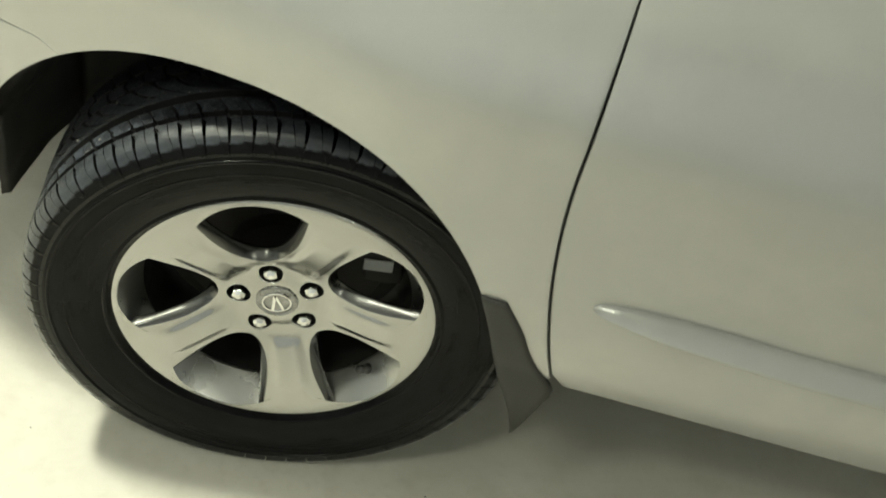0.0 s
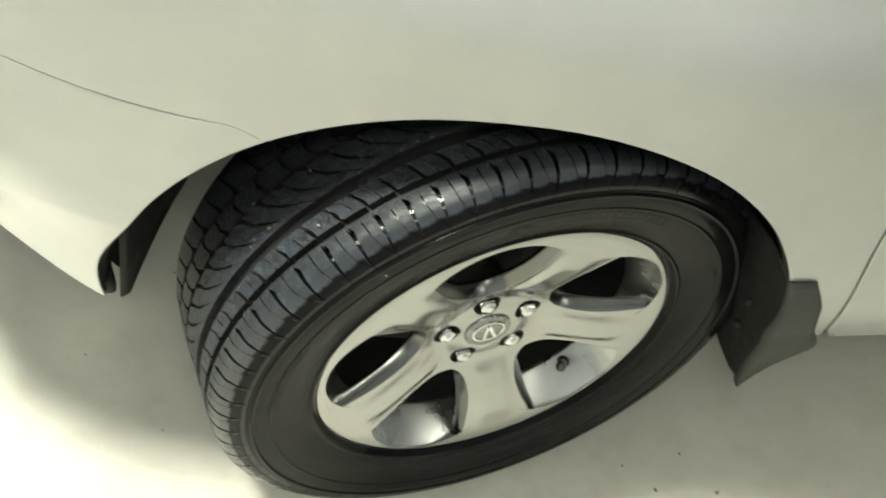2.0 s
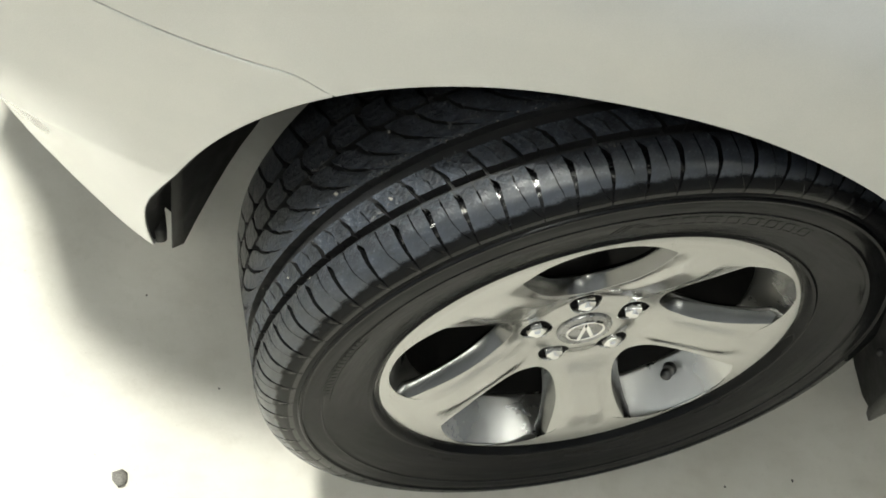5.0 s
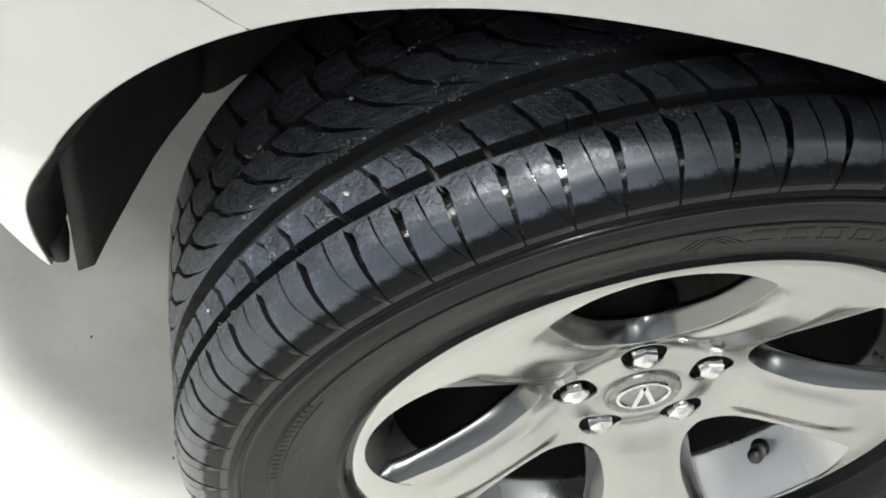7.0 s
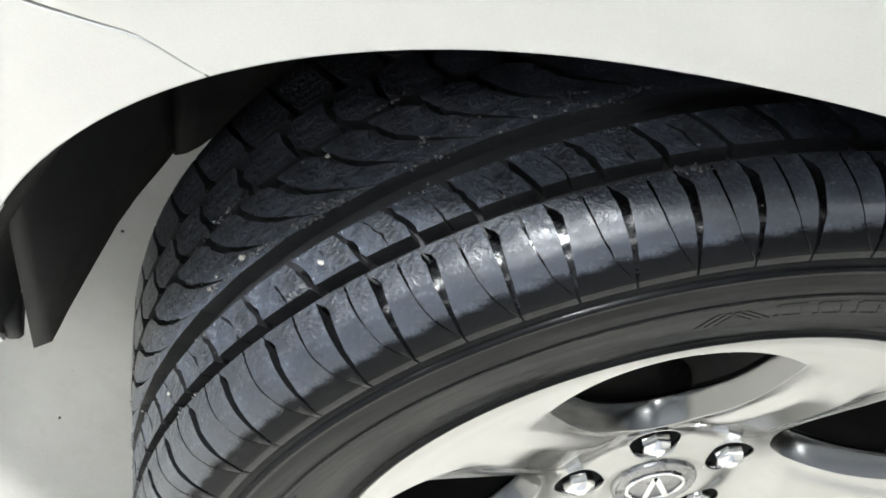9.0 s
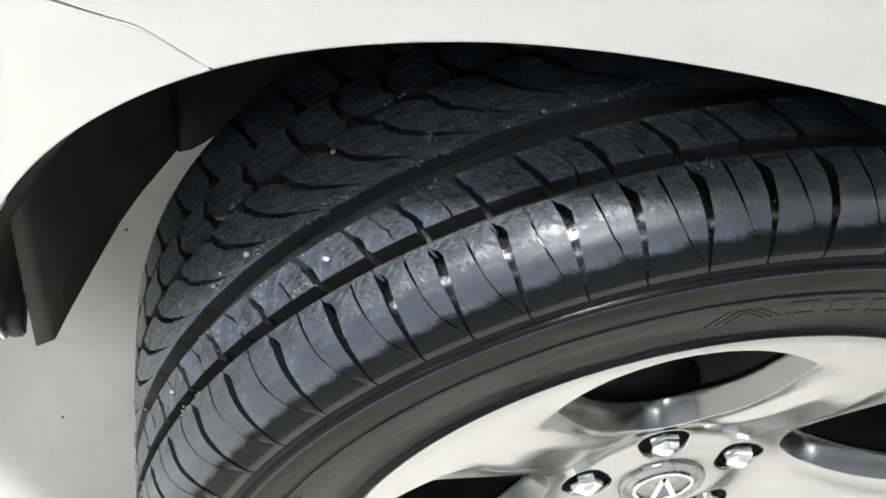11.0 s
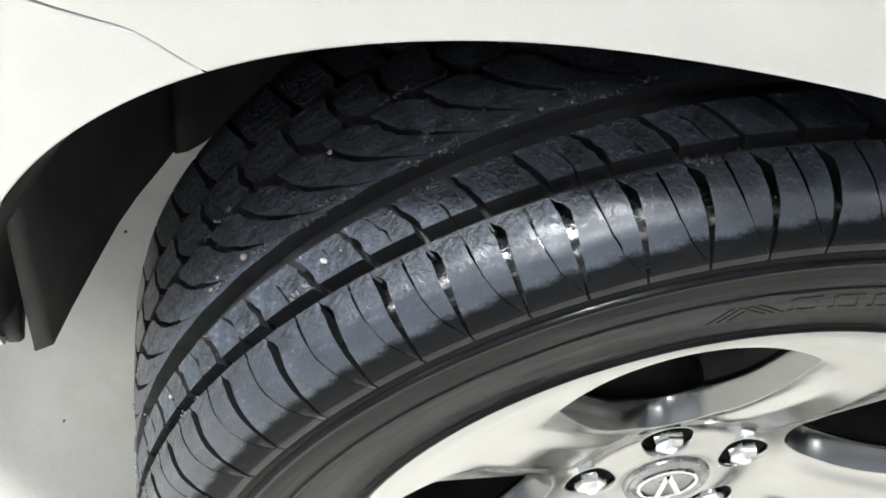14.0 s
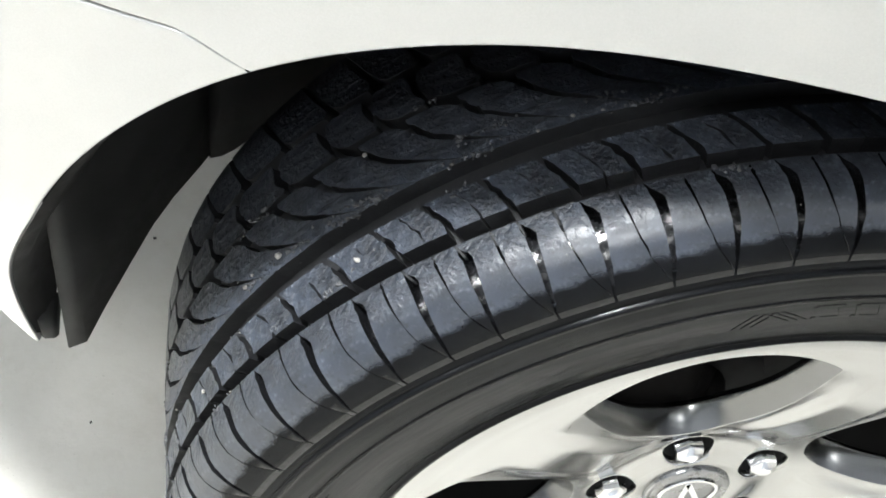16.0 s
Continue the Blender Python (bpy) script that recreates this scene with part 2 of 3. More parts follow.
        h = xs[i + 1] - xs[i]
        t = (x - xs[i]) / h
        return float((1 + 2 * t) * (1 - t) ** 2 * ys[i] + t * (1 - t) ** 2 * h * d[i]
                     + t * t * (3 - 2 * t) * ys[i + 1] + t * t * (t - 1) * h * d[i + 1])
    return f


def blend(x, a, b):
    t = min(max((x - a) / (b - a), 0.0), 1.0)
    return t * t * (3 - 2 * t)


# ---- the room ----
def slab(name, lo, hi, mat, label):
    bm = bmesh.new()
    box(bm, [(a + b) / 2 for a, b in zip(lo, hi)], [b - a for a, b in zip(lo, hi)])
    return tagged(new(name, finish(name, bm, mat, False)), label, "", "", "structure")


slab("floor", (-5, -4.5, -0.1), (5.5, 5, 0.0), FLOOR, "pale cream painted concrete floor with faint dirt")
slab("ceiling", (-5, -4.5, CEIL), (5.5, 5, CEIL + 0.1), CEILING, "unseen pale ceiling that closes the room and bounces light")
slab("wall_front", (-5.12, -4.5, 0), (-5.0, 5, CEIL), WALL, "unseen pale wall that closes the room and bounces light")
slab("wall_back", (5.5, -4.5, 0), (5.62, 5, CEIL), WALL, "unseen pale wall that closes the room and bounces light")
# unseen near wall, set close to throw light on the car's flank
slab("wall_near", (-5.12, -3.12, 0), (5.62, -3.0, CEIL), WALL, "unseen pale wall that closes the room and bounces light")
slab("wall_far", (-5.12, 5.0, 0), (5.62, 5.12, CEIL), WALL, "unseen pale wall that closes the room and bounces light")


def assumed_ceiling_light(x, y, length, width, watts):
    lip = min(length, width)
    thing = tagged(new("assumed_ceiling_light"), "assumed white enamel fluorescent ceiling light, out of view, switched on", "ceiling light", "ceiling lights")
    thing.location = (x, y, CEIL - DROP)
    rows = []
    for s, z in ((1.0, 0.0), (1.0, -0.05), (0.97, -0.065), (0.90, -0.065), (0.90, -0.055)):
        rows.append([(sx * (length - (1 - s) * lip) / 2, sy * (width - (1 - s) * lip) / 2, z) for sx, sy in ((-1, -1), (1, -1), (1, 1), (-1, 1))])
    part("housing", grid_mesh(rows, close=True), HOUSING, thing, smooth=False)
    bm = bmesh.new()
    box(bm, (0, 0, -0.056), (length - lip * 0.12, width - lip * 0.12, 0.008))
    part("diffuser", bm, GLOW, thing, "glowing white diffuser", False)
    la = bpy.data.lights.new("assumed_light", "AREA")
    la.shape, la.size, la.size_y, la.energy = "RECTANGLE", length - lip * 0.2, width - lip * 0.2, watts
    la.color = (0.965, 1.0, 1.0)
    lamp = new("assumed_light", la)
    lamp.location = (x, y, CEIL - DROP - 0.07)
    # added upward light that brightens the ceiling for the paint to reflect
    up = bpy.data.lights.new("assumed_light", "AREA")
    up.shape, up.size, up.size_y, up.energy, up.color = la.shape, la.size, la.size_y, 0.35 * watts, la.color
    glow = new("assumed_light", up)
    glow.location, glow.rotation_euler = (x, y, CEIL - DROP + 0.012), (math.pi, 0, 0)
    for sx in (-0.35, 0.35):
        bm = bmesh.new()
        box(bm, (sx * length, 0, DROP / 2), (0.006, 0.006, DROP))
        part("hanger", bm, HOUSING, thing, "thin hanging rod", False)


for row in LAMPS:
    assumed_ceiling_light(*row)

# ---- the car's surface ----
car = tagged(new("car"), "pale champagne silver car parked with its front wheel steered outwards", "car")


def side_y(x):
    """Line of the car's flank, which bends in towards the nose."""
    if x < 0.06:
        return -0.0722 - 0.385 * x
    u = min(x, 0.24) - 0.06
    return -0.0953 - 0.385 * u + 0.195 * u * u / 0.36 - 0.19 * max(0.0, x - 0.24)


def side(x, z, off=0.0):
    """Point of the flank, which tucks in towards the sill and under the bumper."""
    y = side_y(x)
    y += 2.2 * max(0.0, z - 0.85) ** 2
    ahead = max(0.0, -0.435 - x)
    y += 1.12 * (math.hypot(ahead, 0.045) - 0.045) * (1 - blend(z, 0.36, 0.68)) + 3.0 * max(0.0, -0.56 - x) ** 2
    rear = blend(x, -0.1, 0.2)
    y += rear * 1.05 * max(0.0, 0.60 - max(z, 0.40)) ** 2 + (1 - rear) * 0.17 * max(0.0, 0.56 - z)
    return (x, y + off, z)


LIP = smooth_table([(8, 0.335), (20, 0.3335), (27, 0.3375), (33.7, 0.3425), (47.3, 0.3669), (61, 0.3973), (74.7, 0.4247), (88.3, 0.4413), (102, 0.4541),
                    (115.7, 0.4705), (129.3, 0.4821), (143, 0.4853), (156.7, 0.4813), (168, 0.4745), (175, 0.4630), (180, 0.4500), (188, 0.430)])
INWARD = Vector((0.34, 0.94, 0.0))  # from the flank towards the car's middle


GAP = 0.0017  # half the gap between door and fender


def gap_x(z):
    return 0.3362 + 0.43 * (z - 0.80) ** 2


def polar(theta, r):
    a = radians(theta)
    return r * math.cos(a), ZC + r * math.sin(a)


EDGE = 0.0016  # rounding of the panels' outer edges


def panel(name, thetas, r_in, r_out, rings, label, lip_to=None):
    """A body panel round the wheel arch, with a folded flange along the arch and a turned-in outer edge."""
    rows = []
    for th in thetas:
        a, b = r_in(th), r_out(th)
        row = []
        x, z = polar(th, a)
        p = Vector(side(x, z))
        on_arch = lip_to is not None and lip_to(th)
        roll = 0.0022 if on_arch else 0.0009
        row += [p + INWARD * (0.030 if on_arch else 0.020), p + INWARD * 3.2 * roll]
        for q in (0, 18, 36, 54, 72):
            r = min(a + roll * (1 - math.cos(radians(q))), b)
            row.append(Vector(side(*polar(th, r))) + INWARD * roll * (1 - math.sin(radians(q))))
        for r in [a + roll, a + 1.5 * roll, a + 2.4 * roll] + [a + 0.0090 + 1.02 * i / rings for i in range(rings + 1)]:
            row.append(Vector(side(*polar(th, min(r, b - EDGE)))))
        for q in (30, 60, 90):
            row.append(Vector(side(*polar(th, b - EDGE * (1 - math.sin(radians(q)))))) + INWARD * EDGE * (1 - math.cos(radians(q))))
        row.append(row[-1] + INWARD * 0.020)
        rows.append(row)
    bm = grid_mesh(rows)
    bmesh.ops.remove_doubles(bm, verts=list(bm.verts), dist=2e-5)
    bmesh.ops.recalc_face_normals(bm, faces=list(bm.faces))
    ob = part(name, bm, PAINT, car, label)
    sharp(ob, 40)
    return ob


TOP = 1.10
LEFT = -0.70


def ray_to(theta, right=True, top=TOP, left=LEFT, bottom=None):
    """Distance from the wheel centre to the panel's outline."""
    best = 9.0
    c, s = math.cos(radians(theta)), math.sin(radians(theta))
    if s > 1e-6 and top:
        best = min(best, (top - ZC) / s)
    if c < -1e-6:
        best = min(best, left / c)
    if s < -1e-6 and bottom is not None:
        best = min(best, (bottom - ZC) / s)
    if right and c > 0:
        lo, hi = 0.05, min(2.0, (TOP + 0.001 - ZC) / s if s > 1e-3 else 2.0)
        for _ in range(40):
            mid = (lo + hi) / 2
            x, z = polar(theta, mid)
            if x < gap_x(z) - GAP:
                lo = mid
            else:
                hi = mid
        best = min(best, lo)
    return best


SEAM = 129.9  # where the bumper meets the fender on the arch


def seam_z(x):
    """Height of the bumper's upper edge."""
    return 0.7415 - 0.0185 * blend(x, -0.350, -0.300) + 1.15 * min(0.24, max(0.0, -0.335 - x)) ** 2


def seam_r(theta):
    lo, hi = 0.30, 3.0
    for _ in range(40):
        mid = (lo + hi) / 2
        x, z = polar(theta, mid)
        lo, hi = (mid, hi) if z < seam_z(x) else (lo, mid)
    return lo


def seam_gap(th):
    return 0.0007 + 0.0011 * blend(th, 131.5, 136.0)


def fender_in(th):
    return LIP(th) if th <= SEAM else seam_r(th) + seam_gap(th)


def bumper_out(th):
    if th < 148:
        return min(seam_r(th) - seam_gap(th), ray_to(th, False, None))
    return ray_to(th, False, None, LEFT, 0.27)


th_f = [11 + (SEAM - 11) * i / 200 for i in range(201)] + [SEAM + 0.25 + (146.6 - SEAM) * i / 60 for i in range(61)]
panel("fender", th_f, fender_in, lambda th: ray_to(th), 100, "champagne silver front fender with a folded wheel arch lip", lambda th: 36 < th <= SEAM)


def bumper_thetas():
    return [SEAM + 0.2 + (177.6 - SEAM - 0.2) * i / 90 for i in range(91)]


panel("front_bumper", bumper_thetas(), LIP, lambda th: max(bumper_out(th), LIP(th) + 0.004), 80, "champagne silver plastic bumper corner", lambda th: True)

# black strips behind the panel gaps that put their shade into colour
bm = grid_mesh([[Vector(side(gap_x(z) + dx, z)) + INWARD * 0.011 for dx in (-GAP - 0.001, 0.0, GAP + 0.001)] for z in np.linspace(0.43, TOP, 60)])
part("door_gap_strip", bm, FLAT_BLACK, car, "black strip that stands for the shade in the door gap")
bm = grid_mesh([[Vector(side(x, seam_z(x) + dz)) + INWARD * 0.003 for dz in (-0.003, 0.003)] for x in np.linspace(LEFT + 0.01, -0.314, 140)])
part("bumper_gap_strip", bm, FLAT_BLACK, car)

# front door
DOOR_END = 1.62
SILL = 0.418
rows = []
zs = [SILL - 0.012, SILL - 0.004] + [SILL + (TOP - SILL) * (i / 44) for i in range(45)]
for i in range(72):
    row = []
    for k, z in enumerate(zs):
        x = gap_x(max(z, SILL)) + GAP + (DOOR_END - 0.36) * (i / 71) ** 1.3
        if z < SILL + 0.03:
            x += 0.012 * (1 - (z - SILL) / 0.03 if z > SILL else 1) * (1 - i / 71) ** 8
        p = Vector(side(x, z))
        if k == 0:
            p += INWARD * 0.06
        elif k == 1:
            p += INWARD * 0.006
        row.append(p)
    if i == 0:
        rows.append([p + INWARD * 0.020 for p in row])
        rows.append([p + INWARD * 0.002 for p in row])
        row = [p + Vector((0.0015, 0, 0)) for p in row]
    rows.append(row)
bm = grid_mesh(rows)
bmesh.ops.recalc_face_normals(bm, faces=list(bm.faces))
door = part("front_door", bm, PAINT, car, "champagne silver front door, closed")
sharp(door, 40)

# rubbing strip on the door
MOLD = [(0.404, 0.000), (0.408, 0.006), (0.416, 0.010), (0.435, 0.0145), (0.50, 0.0215), (0.58, 0.0255), (0.80, 0.0270), (1.20, 0.030), (1.55, 0.030)]
rows = []
for i in range(90):
    x = 0.404 + (1.55 - 0.404) * (i / 89) ** 2
    hh = max(0.86 * table(x, MOLD), 0.0005)
    zc = 0.626 - 0.010 * blend(x, 0.44, 0.70)
    depth = 0.027 * min(1.0, hh / 0.018)
    row = []
    for k in range(21):
        a = -1 + 2 * k / 20
        bulge = depth * (1 - max(0.0, a + 0.25) / 1.25) ** 0.5 if a > -0.25 else depth * (1 - ((-0.25 - a) / 0.75) ** 2.2)
        row.append(Vector(side(x, zc + hh * a)) - INWARD * (bulge - 0.001))
    rows.append(row)
bm = grid_mesh(rows)
bmesh.ops.recalc_face_normals(bm, faces=list(bm.faces))
part("side_molding", bm, PAINT, door, "body-coloured rubbing strip with a rounded tip")

# bonnet, far side, underbody and sill that close the body
LATERAL = Vector((0.252, 0.968, 0.0))
WIDTH = 1.80


def far_side(x, z):
    """Point of the other flank, mirrored about the car's middle."""
    p = Vector(side(x, z))
    return p + LATERAL * max(0.9, WIDTH - 2 * (p - Vector((0.29, -0.161, z))).dot(LATERAL))


def deck(x):
    """One row of points from the near flank's top over to the far flank's foot."""
    a, b = Vector(side(x, TOP)), far_side(x, TOP)
    row = [a.lerp(b, k / 24) + Vector((0, 0, 0.085 * math.sin(math.pi * k / 24) ** 0.8)) for k in range(25)]
    return row + [far_side(x, z) for z in (1.0, 0.9, 0.75, 0.6, 0.45, 0.33)]


for name, xs, label in (("bonnet", np.linspace(LEFT, 0.455, 40), "champagne silver bonnet"), ("body_shell", np.linspace(0.46, DOOR_END + 0.02, 30), "champagne silver body behind the bonnet")):
    bm = grid_mesh([deck(float(x)) for x in xs])
    bmesh.ops.recalc_face_normals(bm, faces=list(bm.faces))
    sharp(part(name, bm, PAINT, car, label), 45)
for name, x in (("nose_panel", LEFT), ("tail_panel", DOOR_END + 0.02)):
    bm = grid_mesh([[Vector(side(x, z)).lerp(far_side(x, z), k / 12) + Vector((0, 0, 0.085 * math.sin(math.pi * k / 12) ** 0.8 * float(z == TOP))) for k in range(13)] for z in (0.27, 0.5, 0.7, 0.9, TOP)])
    bmesh.ops.recalc_face_normals(bm, faces=list(bm.faces))
    part(name, bm, PAINT, car)
# unseen boxes that keep light off the floor under the car
bm = bmesh.new()
for lo, hi in (((0.50, 0.02, 0.27), (1.60, 1.20, 0.33)), ((-0.30, 0.85, 0.30), (0.50, 1.25, 0.36)), ((0.43, 0.03, 0.24), (0.52, 1.30, 0.42))):
    box(bm, [(a + b) / 2 for a, b in zip(lo, hi)], [b - a for a, b in zip(lo, hi)])
part("underbody", bm, FLAT_BLACK, car, "unseen dark boxes that close the underbody", False)
rows = []
for x in np.linspace(0.42, DOOR_END, 24):
    p = Vector(side(x, SILL - 0.004)) + INWARD * 0.010
    rows.append([p + INWARD * 0.015, p, p + INWARD * 0.006 + Vector((0, 0, -0.014)), p + INWARD * 0.022 + Vector((0, 0, -0.026)), p + INWARD * 0.10 + Vector((0, 0, -0.040)), p + INWARD * 0.40 + Vector((0, 0, -0.040))])
bm = grid_mesh(rows)
part("sill", bm, PAINT, car, "body-coloured sill tucked under the door")

# wheel arch liner, notched at its lower end beside the bumper
SLANT = Vector((0.57, 0.82, 0.0))
DEPTHS = [0.002, 0.010, 0.020, 0.026, 0.030, 0.036, 0.044, 0.06, 0.09, 0.12, 0.15, 0.18, 0.20, 0.215]
ENDS = [176.6, 177.4, 177.0, 175.4, 174.4, 177.0, 178.2, 177.6, 176.6, 175.4, 174.2, 173.2, 172.4, 171.8]
cols = []
for depth, end in zip(DEPTHS, ENDS):
    col = []
    for i in range(110):
        th = 20 + (end - 20) * i / 109
        p = Vector(side(*polar(th, LIP(th))))
        out = Vector((math.cos(radians(th)), 0, math.sin(radians(th))))
        lower = blend(th, 120, 165)
        way = SLANT * lower + INWARD * (1 - lower)
        reach = 1.22 + 1.0 * (1 - blend(th, 138, 168))
        swell = 0.020 * blend(depth, 0.03, 0.08) * (1 - 0.7 * lower) - 0.006 * math.exp(-((depth - 0.012) / 0.008) ** 2)
        rib = 0.004 * math.sin(depth * 60) * blend(depth, 0.05, 0.08)
        col.append(p + way * depth * reach + out * (swell + rib + 0.001))
    cols.append(col)
bm = grid_mesh(cols)
bmesh.ops.recalc_face_normals(bm, faces=list(bm.faces))
part("wheel_arch_liner", bm, LINER, car, "black plastic wheel arch liner")
# inner skirt of the liner, stepped where two pieces meet
SKIRT = [(-0.4375, 0.145, 0.361), (-0.4252, 0.150, 0.361), (-0.4117, 0.165, 0.381), (-0.3921, 0.185, 0.407), (-0.3746, 0.200, 0.432), (-0.3601, 0.215, 0.444), (-0.3394, 0.235, 0.4565),
         (-0.3340, 0.245, 0.4554), (-0.3321, 0.250, 0.448), (-0.3232, 0.252, 0.448), (-0.3128, 0.255, 0.4525), (-0.3025, 0.258, 0.4597), (-0.2831, 0.262, 0.462), (-0.22, 0.268, 0.50), (-0.120, 0.270, 0.55),
         (0.02, 0.270, 0.60), (0.20, 0.270, 0.60)]
rows = [[(x, y + 0.05 * (k / 8) ** 2, z + (0.86 - z) * k / 8) for k in range(9)] for x, y, z in SKIRT]
bm = grid_mesh(rows)
ob = part("liner_skirt", bm, LINER, car)
so = ob.modifiers.new("thick", "SOLIDIFY")
so.thickness = 0.002
# clipped lower tab of the liner at the bumper
tab = Vector(side(*polar(176.4, LIP(176.4))))
bm = bmesh.new()
box(bm, tab + INWARD * 0.018 + Vector((0.004, 0, 0.0)), (0.013, 0.030, 0.024), Matrix.Identity(4))
bmesh.ops.bevel(bm, geom=list(bm.edges), offset=0.003, segments=1, affect="EDGES")
part("liner_tab", bm, LINER, car)
# inner apron, the wall at the back of the wheel housing
rows = []
for i in range(24):
    t = i / 23
    x, y = -0.352 + 0.89 * t, 0.424 - 0.03 * t
    low = 0.30 + 0.05 * blend(t, 0.05, 0.12)
    rows.append([(x, y + 0.012 * math.sin(3 * k + 9 * t), low + (0.95 - low) * k / 7) for k in range(8)])
bm = grid_mesh(rows)
part("inner_apron", bm, LINER, car, "dark inner wheel housing")

# mud flap
FLAP_EDGE = smooth_table([(0.235, 0.3585), (0.28, 0.350), (0.36, 0.332), (0.42, 0.318), (0.47, 0.3045), (0.5236, 0.2900), (0.5916, 0.2665)])  # front edge: x by height
FLAP_BACK = smooth_table([(0.235, 0.362), (0.25, 0.368), (0.30, 0.381), (0.35, 0.391), (0.405, 0.398), (0.4218, 0.391), (0.449, 0.373), (0.5014, 0.347), (0.5316, 0.335), (0.5916, 0.3002)])

ACROSS = Vector((0.0, 1.0, 0.0))


def flap_point(x, z, out):
    lean = 0.05 * blend(z, 0.46, 0.235)
    return Vector(side(x, max(z, 0.44))) - INWARD * out + INWARD * lean - Vector((0, 0, max(z, 0.44) - z))


rows = []
for i in range(30):
    z = 0.235 + 0.3566 * i / 29
    xa, xb = FLAP_EDGE(z), FLAP_BACK(z)
    inner = table(z, [(0.235, 0.030), (0.242, 0.055), (0.255, 0.080), (0.28, 0.105), (0.345, 0.122), (0.42, 0.128), (0.50, 0.128), (0.575, 0.120)])
    f = flap_point(xa, z, 0.0)
    row = [f + ACROSS * inner + Vector((0.004, 0, 0)), f + ACROSS * (inner * 0.5) + Vector((0.006, 0, 0)), f + ACROSS * 0.006]
    for k in range(7):
        row.append(flap_point(xa + (xb - xa) * k / 6, z, 0.0045 if 0 < k < 6 else 0.003))
    row.append(flap_point(xb, z, -0.004))
    rows.append(row)
bm = grid_mesh(rows)
bmesh.ops.recalc_face_normals(bm, faces=list(bm.faces))
for i, f in enumerate(bm.faces):
    f.material_index = int(i % 10 < 2)
flap = part("mud_flap", bm, [FLAP, LINER], car, "dark grey grained plastic mud flap behind the wheel")
so = flap.modifiers.new("thick", "SOLIDIFY")
so.thickness, so.offset = 0.004, -1
for z in (0.36, 0.44):
    bm = bmesh.new()
    bmesh.ops.create_uvsphere(bm, u_segments=10, v_segments=6, radius=0.006)
    s = part("screw", bm, FLAT_BLACK, flap)
    s.location = flap_point(FLAP_EDGE(z), z, 0.0) + ACROSS * 0.05 + Vector((0.002, 0.0, 0))

# ---- the wheel ----
SURF = smooth_table([(-0.0510, 0.320), (-0.0502, 0.3275), (-0.0482, 0.3365), (-0.0450, 0.3458), (-0.0395, 0.3556), (-0.0312, 0.3626), (-0.0200, 0.3662), (-0.0080, 0.3671), (0.030, 0.3675),
                     (0.062, 0.3677), (0.1365, 0.3667), (0.1665, 0.3637), (0.1855, 0.3542), (0.1955, 0.3382), (0.2005, 0.32)])


def groove(y):
    return SURF(y) - 0.011 * blend(y, -0.0510, -0.0455) * (1 - blend(y, 0.1665, 0.1945))


prof = [(-0.010, 0.2200), (-0.022, 0.2280), (-0.0295, 0.2330), (-0.0300, 0.2375), (-0.0325, 0.2405), (-0.0375, 0.2435), (-0.0395, 0.2465), (-0.0392, 0.2480), (-0.0375, 0.2495)]
BULGE = smooth_table([(0.2495, -0.0375), (0.2600, -0.0410), (0.2750, -0.0450), (0.2900, -0.0477), (0.3050, -0.0493), (0.3150, -0.0498), (0.3225, -0.0498)])
prof += [(BULGE(r), float(r)) for r in np.linspace(0.2512, 0.3005, 16)] + [(BULGE(0.3015) - 0.0008 * math.sin(q), 0.3015 - 0.0008 * math.cos(q)) for q in np.linspace(0.2, 2.9, 6)] + [(BULGE(r), float(r)) for r in np.linspace(0.3028, 0.3220, 8)]
prof += [(-0.0495 - 0.0021 * math.sin(q), 0.3242 - 0.0021 * math.cos(q)) for q in np.linspace(0.25, 3.10, 13)] + [(-0.0490, 0.3265), (-0.0488, 0.3275)]
prof += [(y, groove(y)) for y in np.linspace(-0.0487, 0.1965, 46)]
prof += [(0.2005, 0.32), (0.2065, 0.295), (0.2025, 0.27), (0.1885, 0.245), (0.17, 0.225)]
bm = lathe(prof, 180)
# slot and groove beds take the rubbers with shade in their colour
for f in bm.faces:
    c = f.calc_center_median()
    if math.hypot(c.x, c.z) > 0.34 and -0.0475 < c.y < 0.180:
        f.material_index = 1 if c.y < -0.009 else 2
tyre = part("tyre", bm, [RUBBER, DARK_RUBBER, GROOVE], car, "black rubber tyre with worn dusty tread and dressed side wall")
tyre.location = (0, 0, ZC)

SLOTS = [93.95, 98.87, 103.92, 109.13, 114.27, 119.4, 124.8, 129.77, 135.04, 141.32, 147.74, 153.4]  # where the open slots meet the outer groove
PITCHES = [(a, round(b - a, 2)) for a, b in zip(SLOTS, SLOTS[1:])] + [(153.4 + 5.67 * i, 5.67) for i in range(53)]


def tyre_point(ang, y, r):
    a = radians(ang)
    return (r * math.cos(a), y, r * math.sin(a))


WEAR = random.Random(21)


def block_bm(bm, left, right, ys, across=2, wear=0.09):
    """One raised block: left(y) and right(y) are its sides in degrees; its skirt goes down to the groove."""
    rows = []
    for y in ys:
        a, b = left(y) + WEAR.gauss(0.0, wear), right(y) + WEAR.gauss(0.0, wear)
        if b - a < 0.25:
            a, b = left(y), right(y)
        rows.append([(a + (b - a) * k / across, y) for k in range(across + 1)])
    n, m = len(rows), across + 1
    top, low = [], []
    for i, row in enumerate(rows):
        top.append([bm.verts.new(tyre_point(a, y, SURF(y))) for a, y in row])
    rim_ids = [(0, k) for k in range(m)] + [(i, m - 1) for i in range(1, n)] + [(n - 1, k) for k in range(m - 2, -1, -1)] + [(i, 0) for i in range(n - 2, 0, -1)]
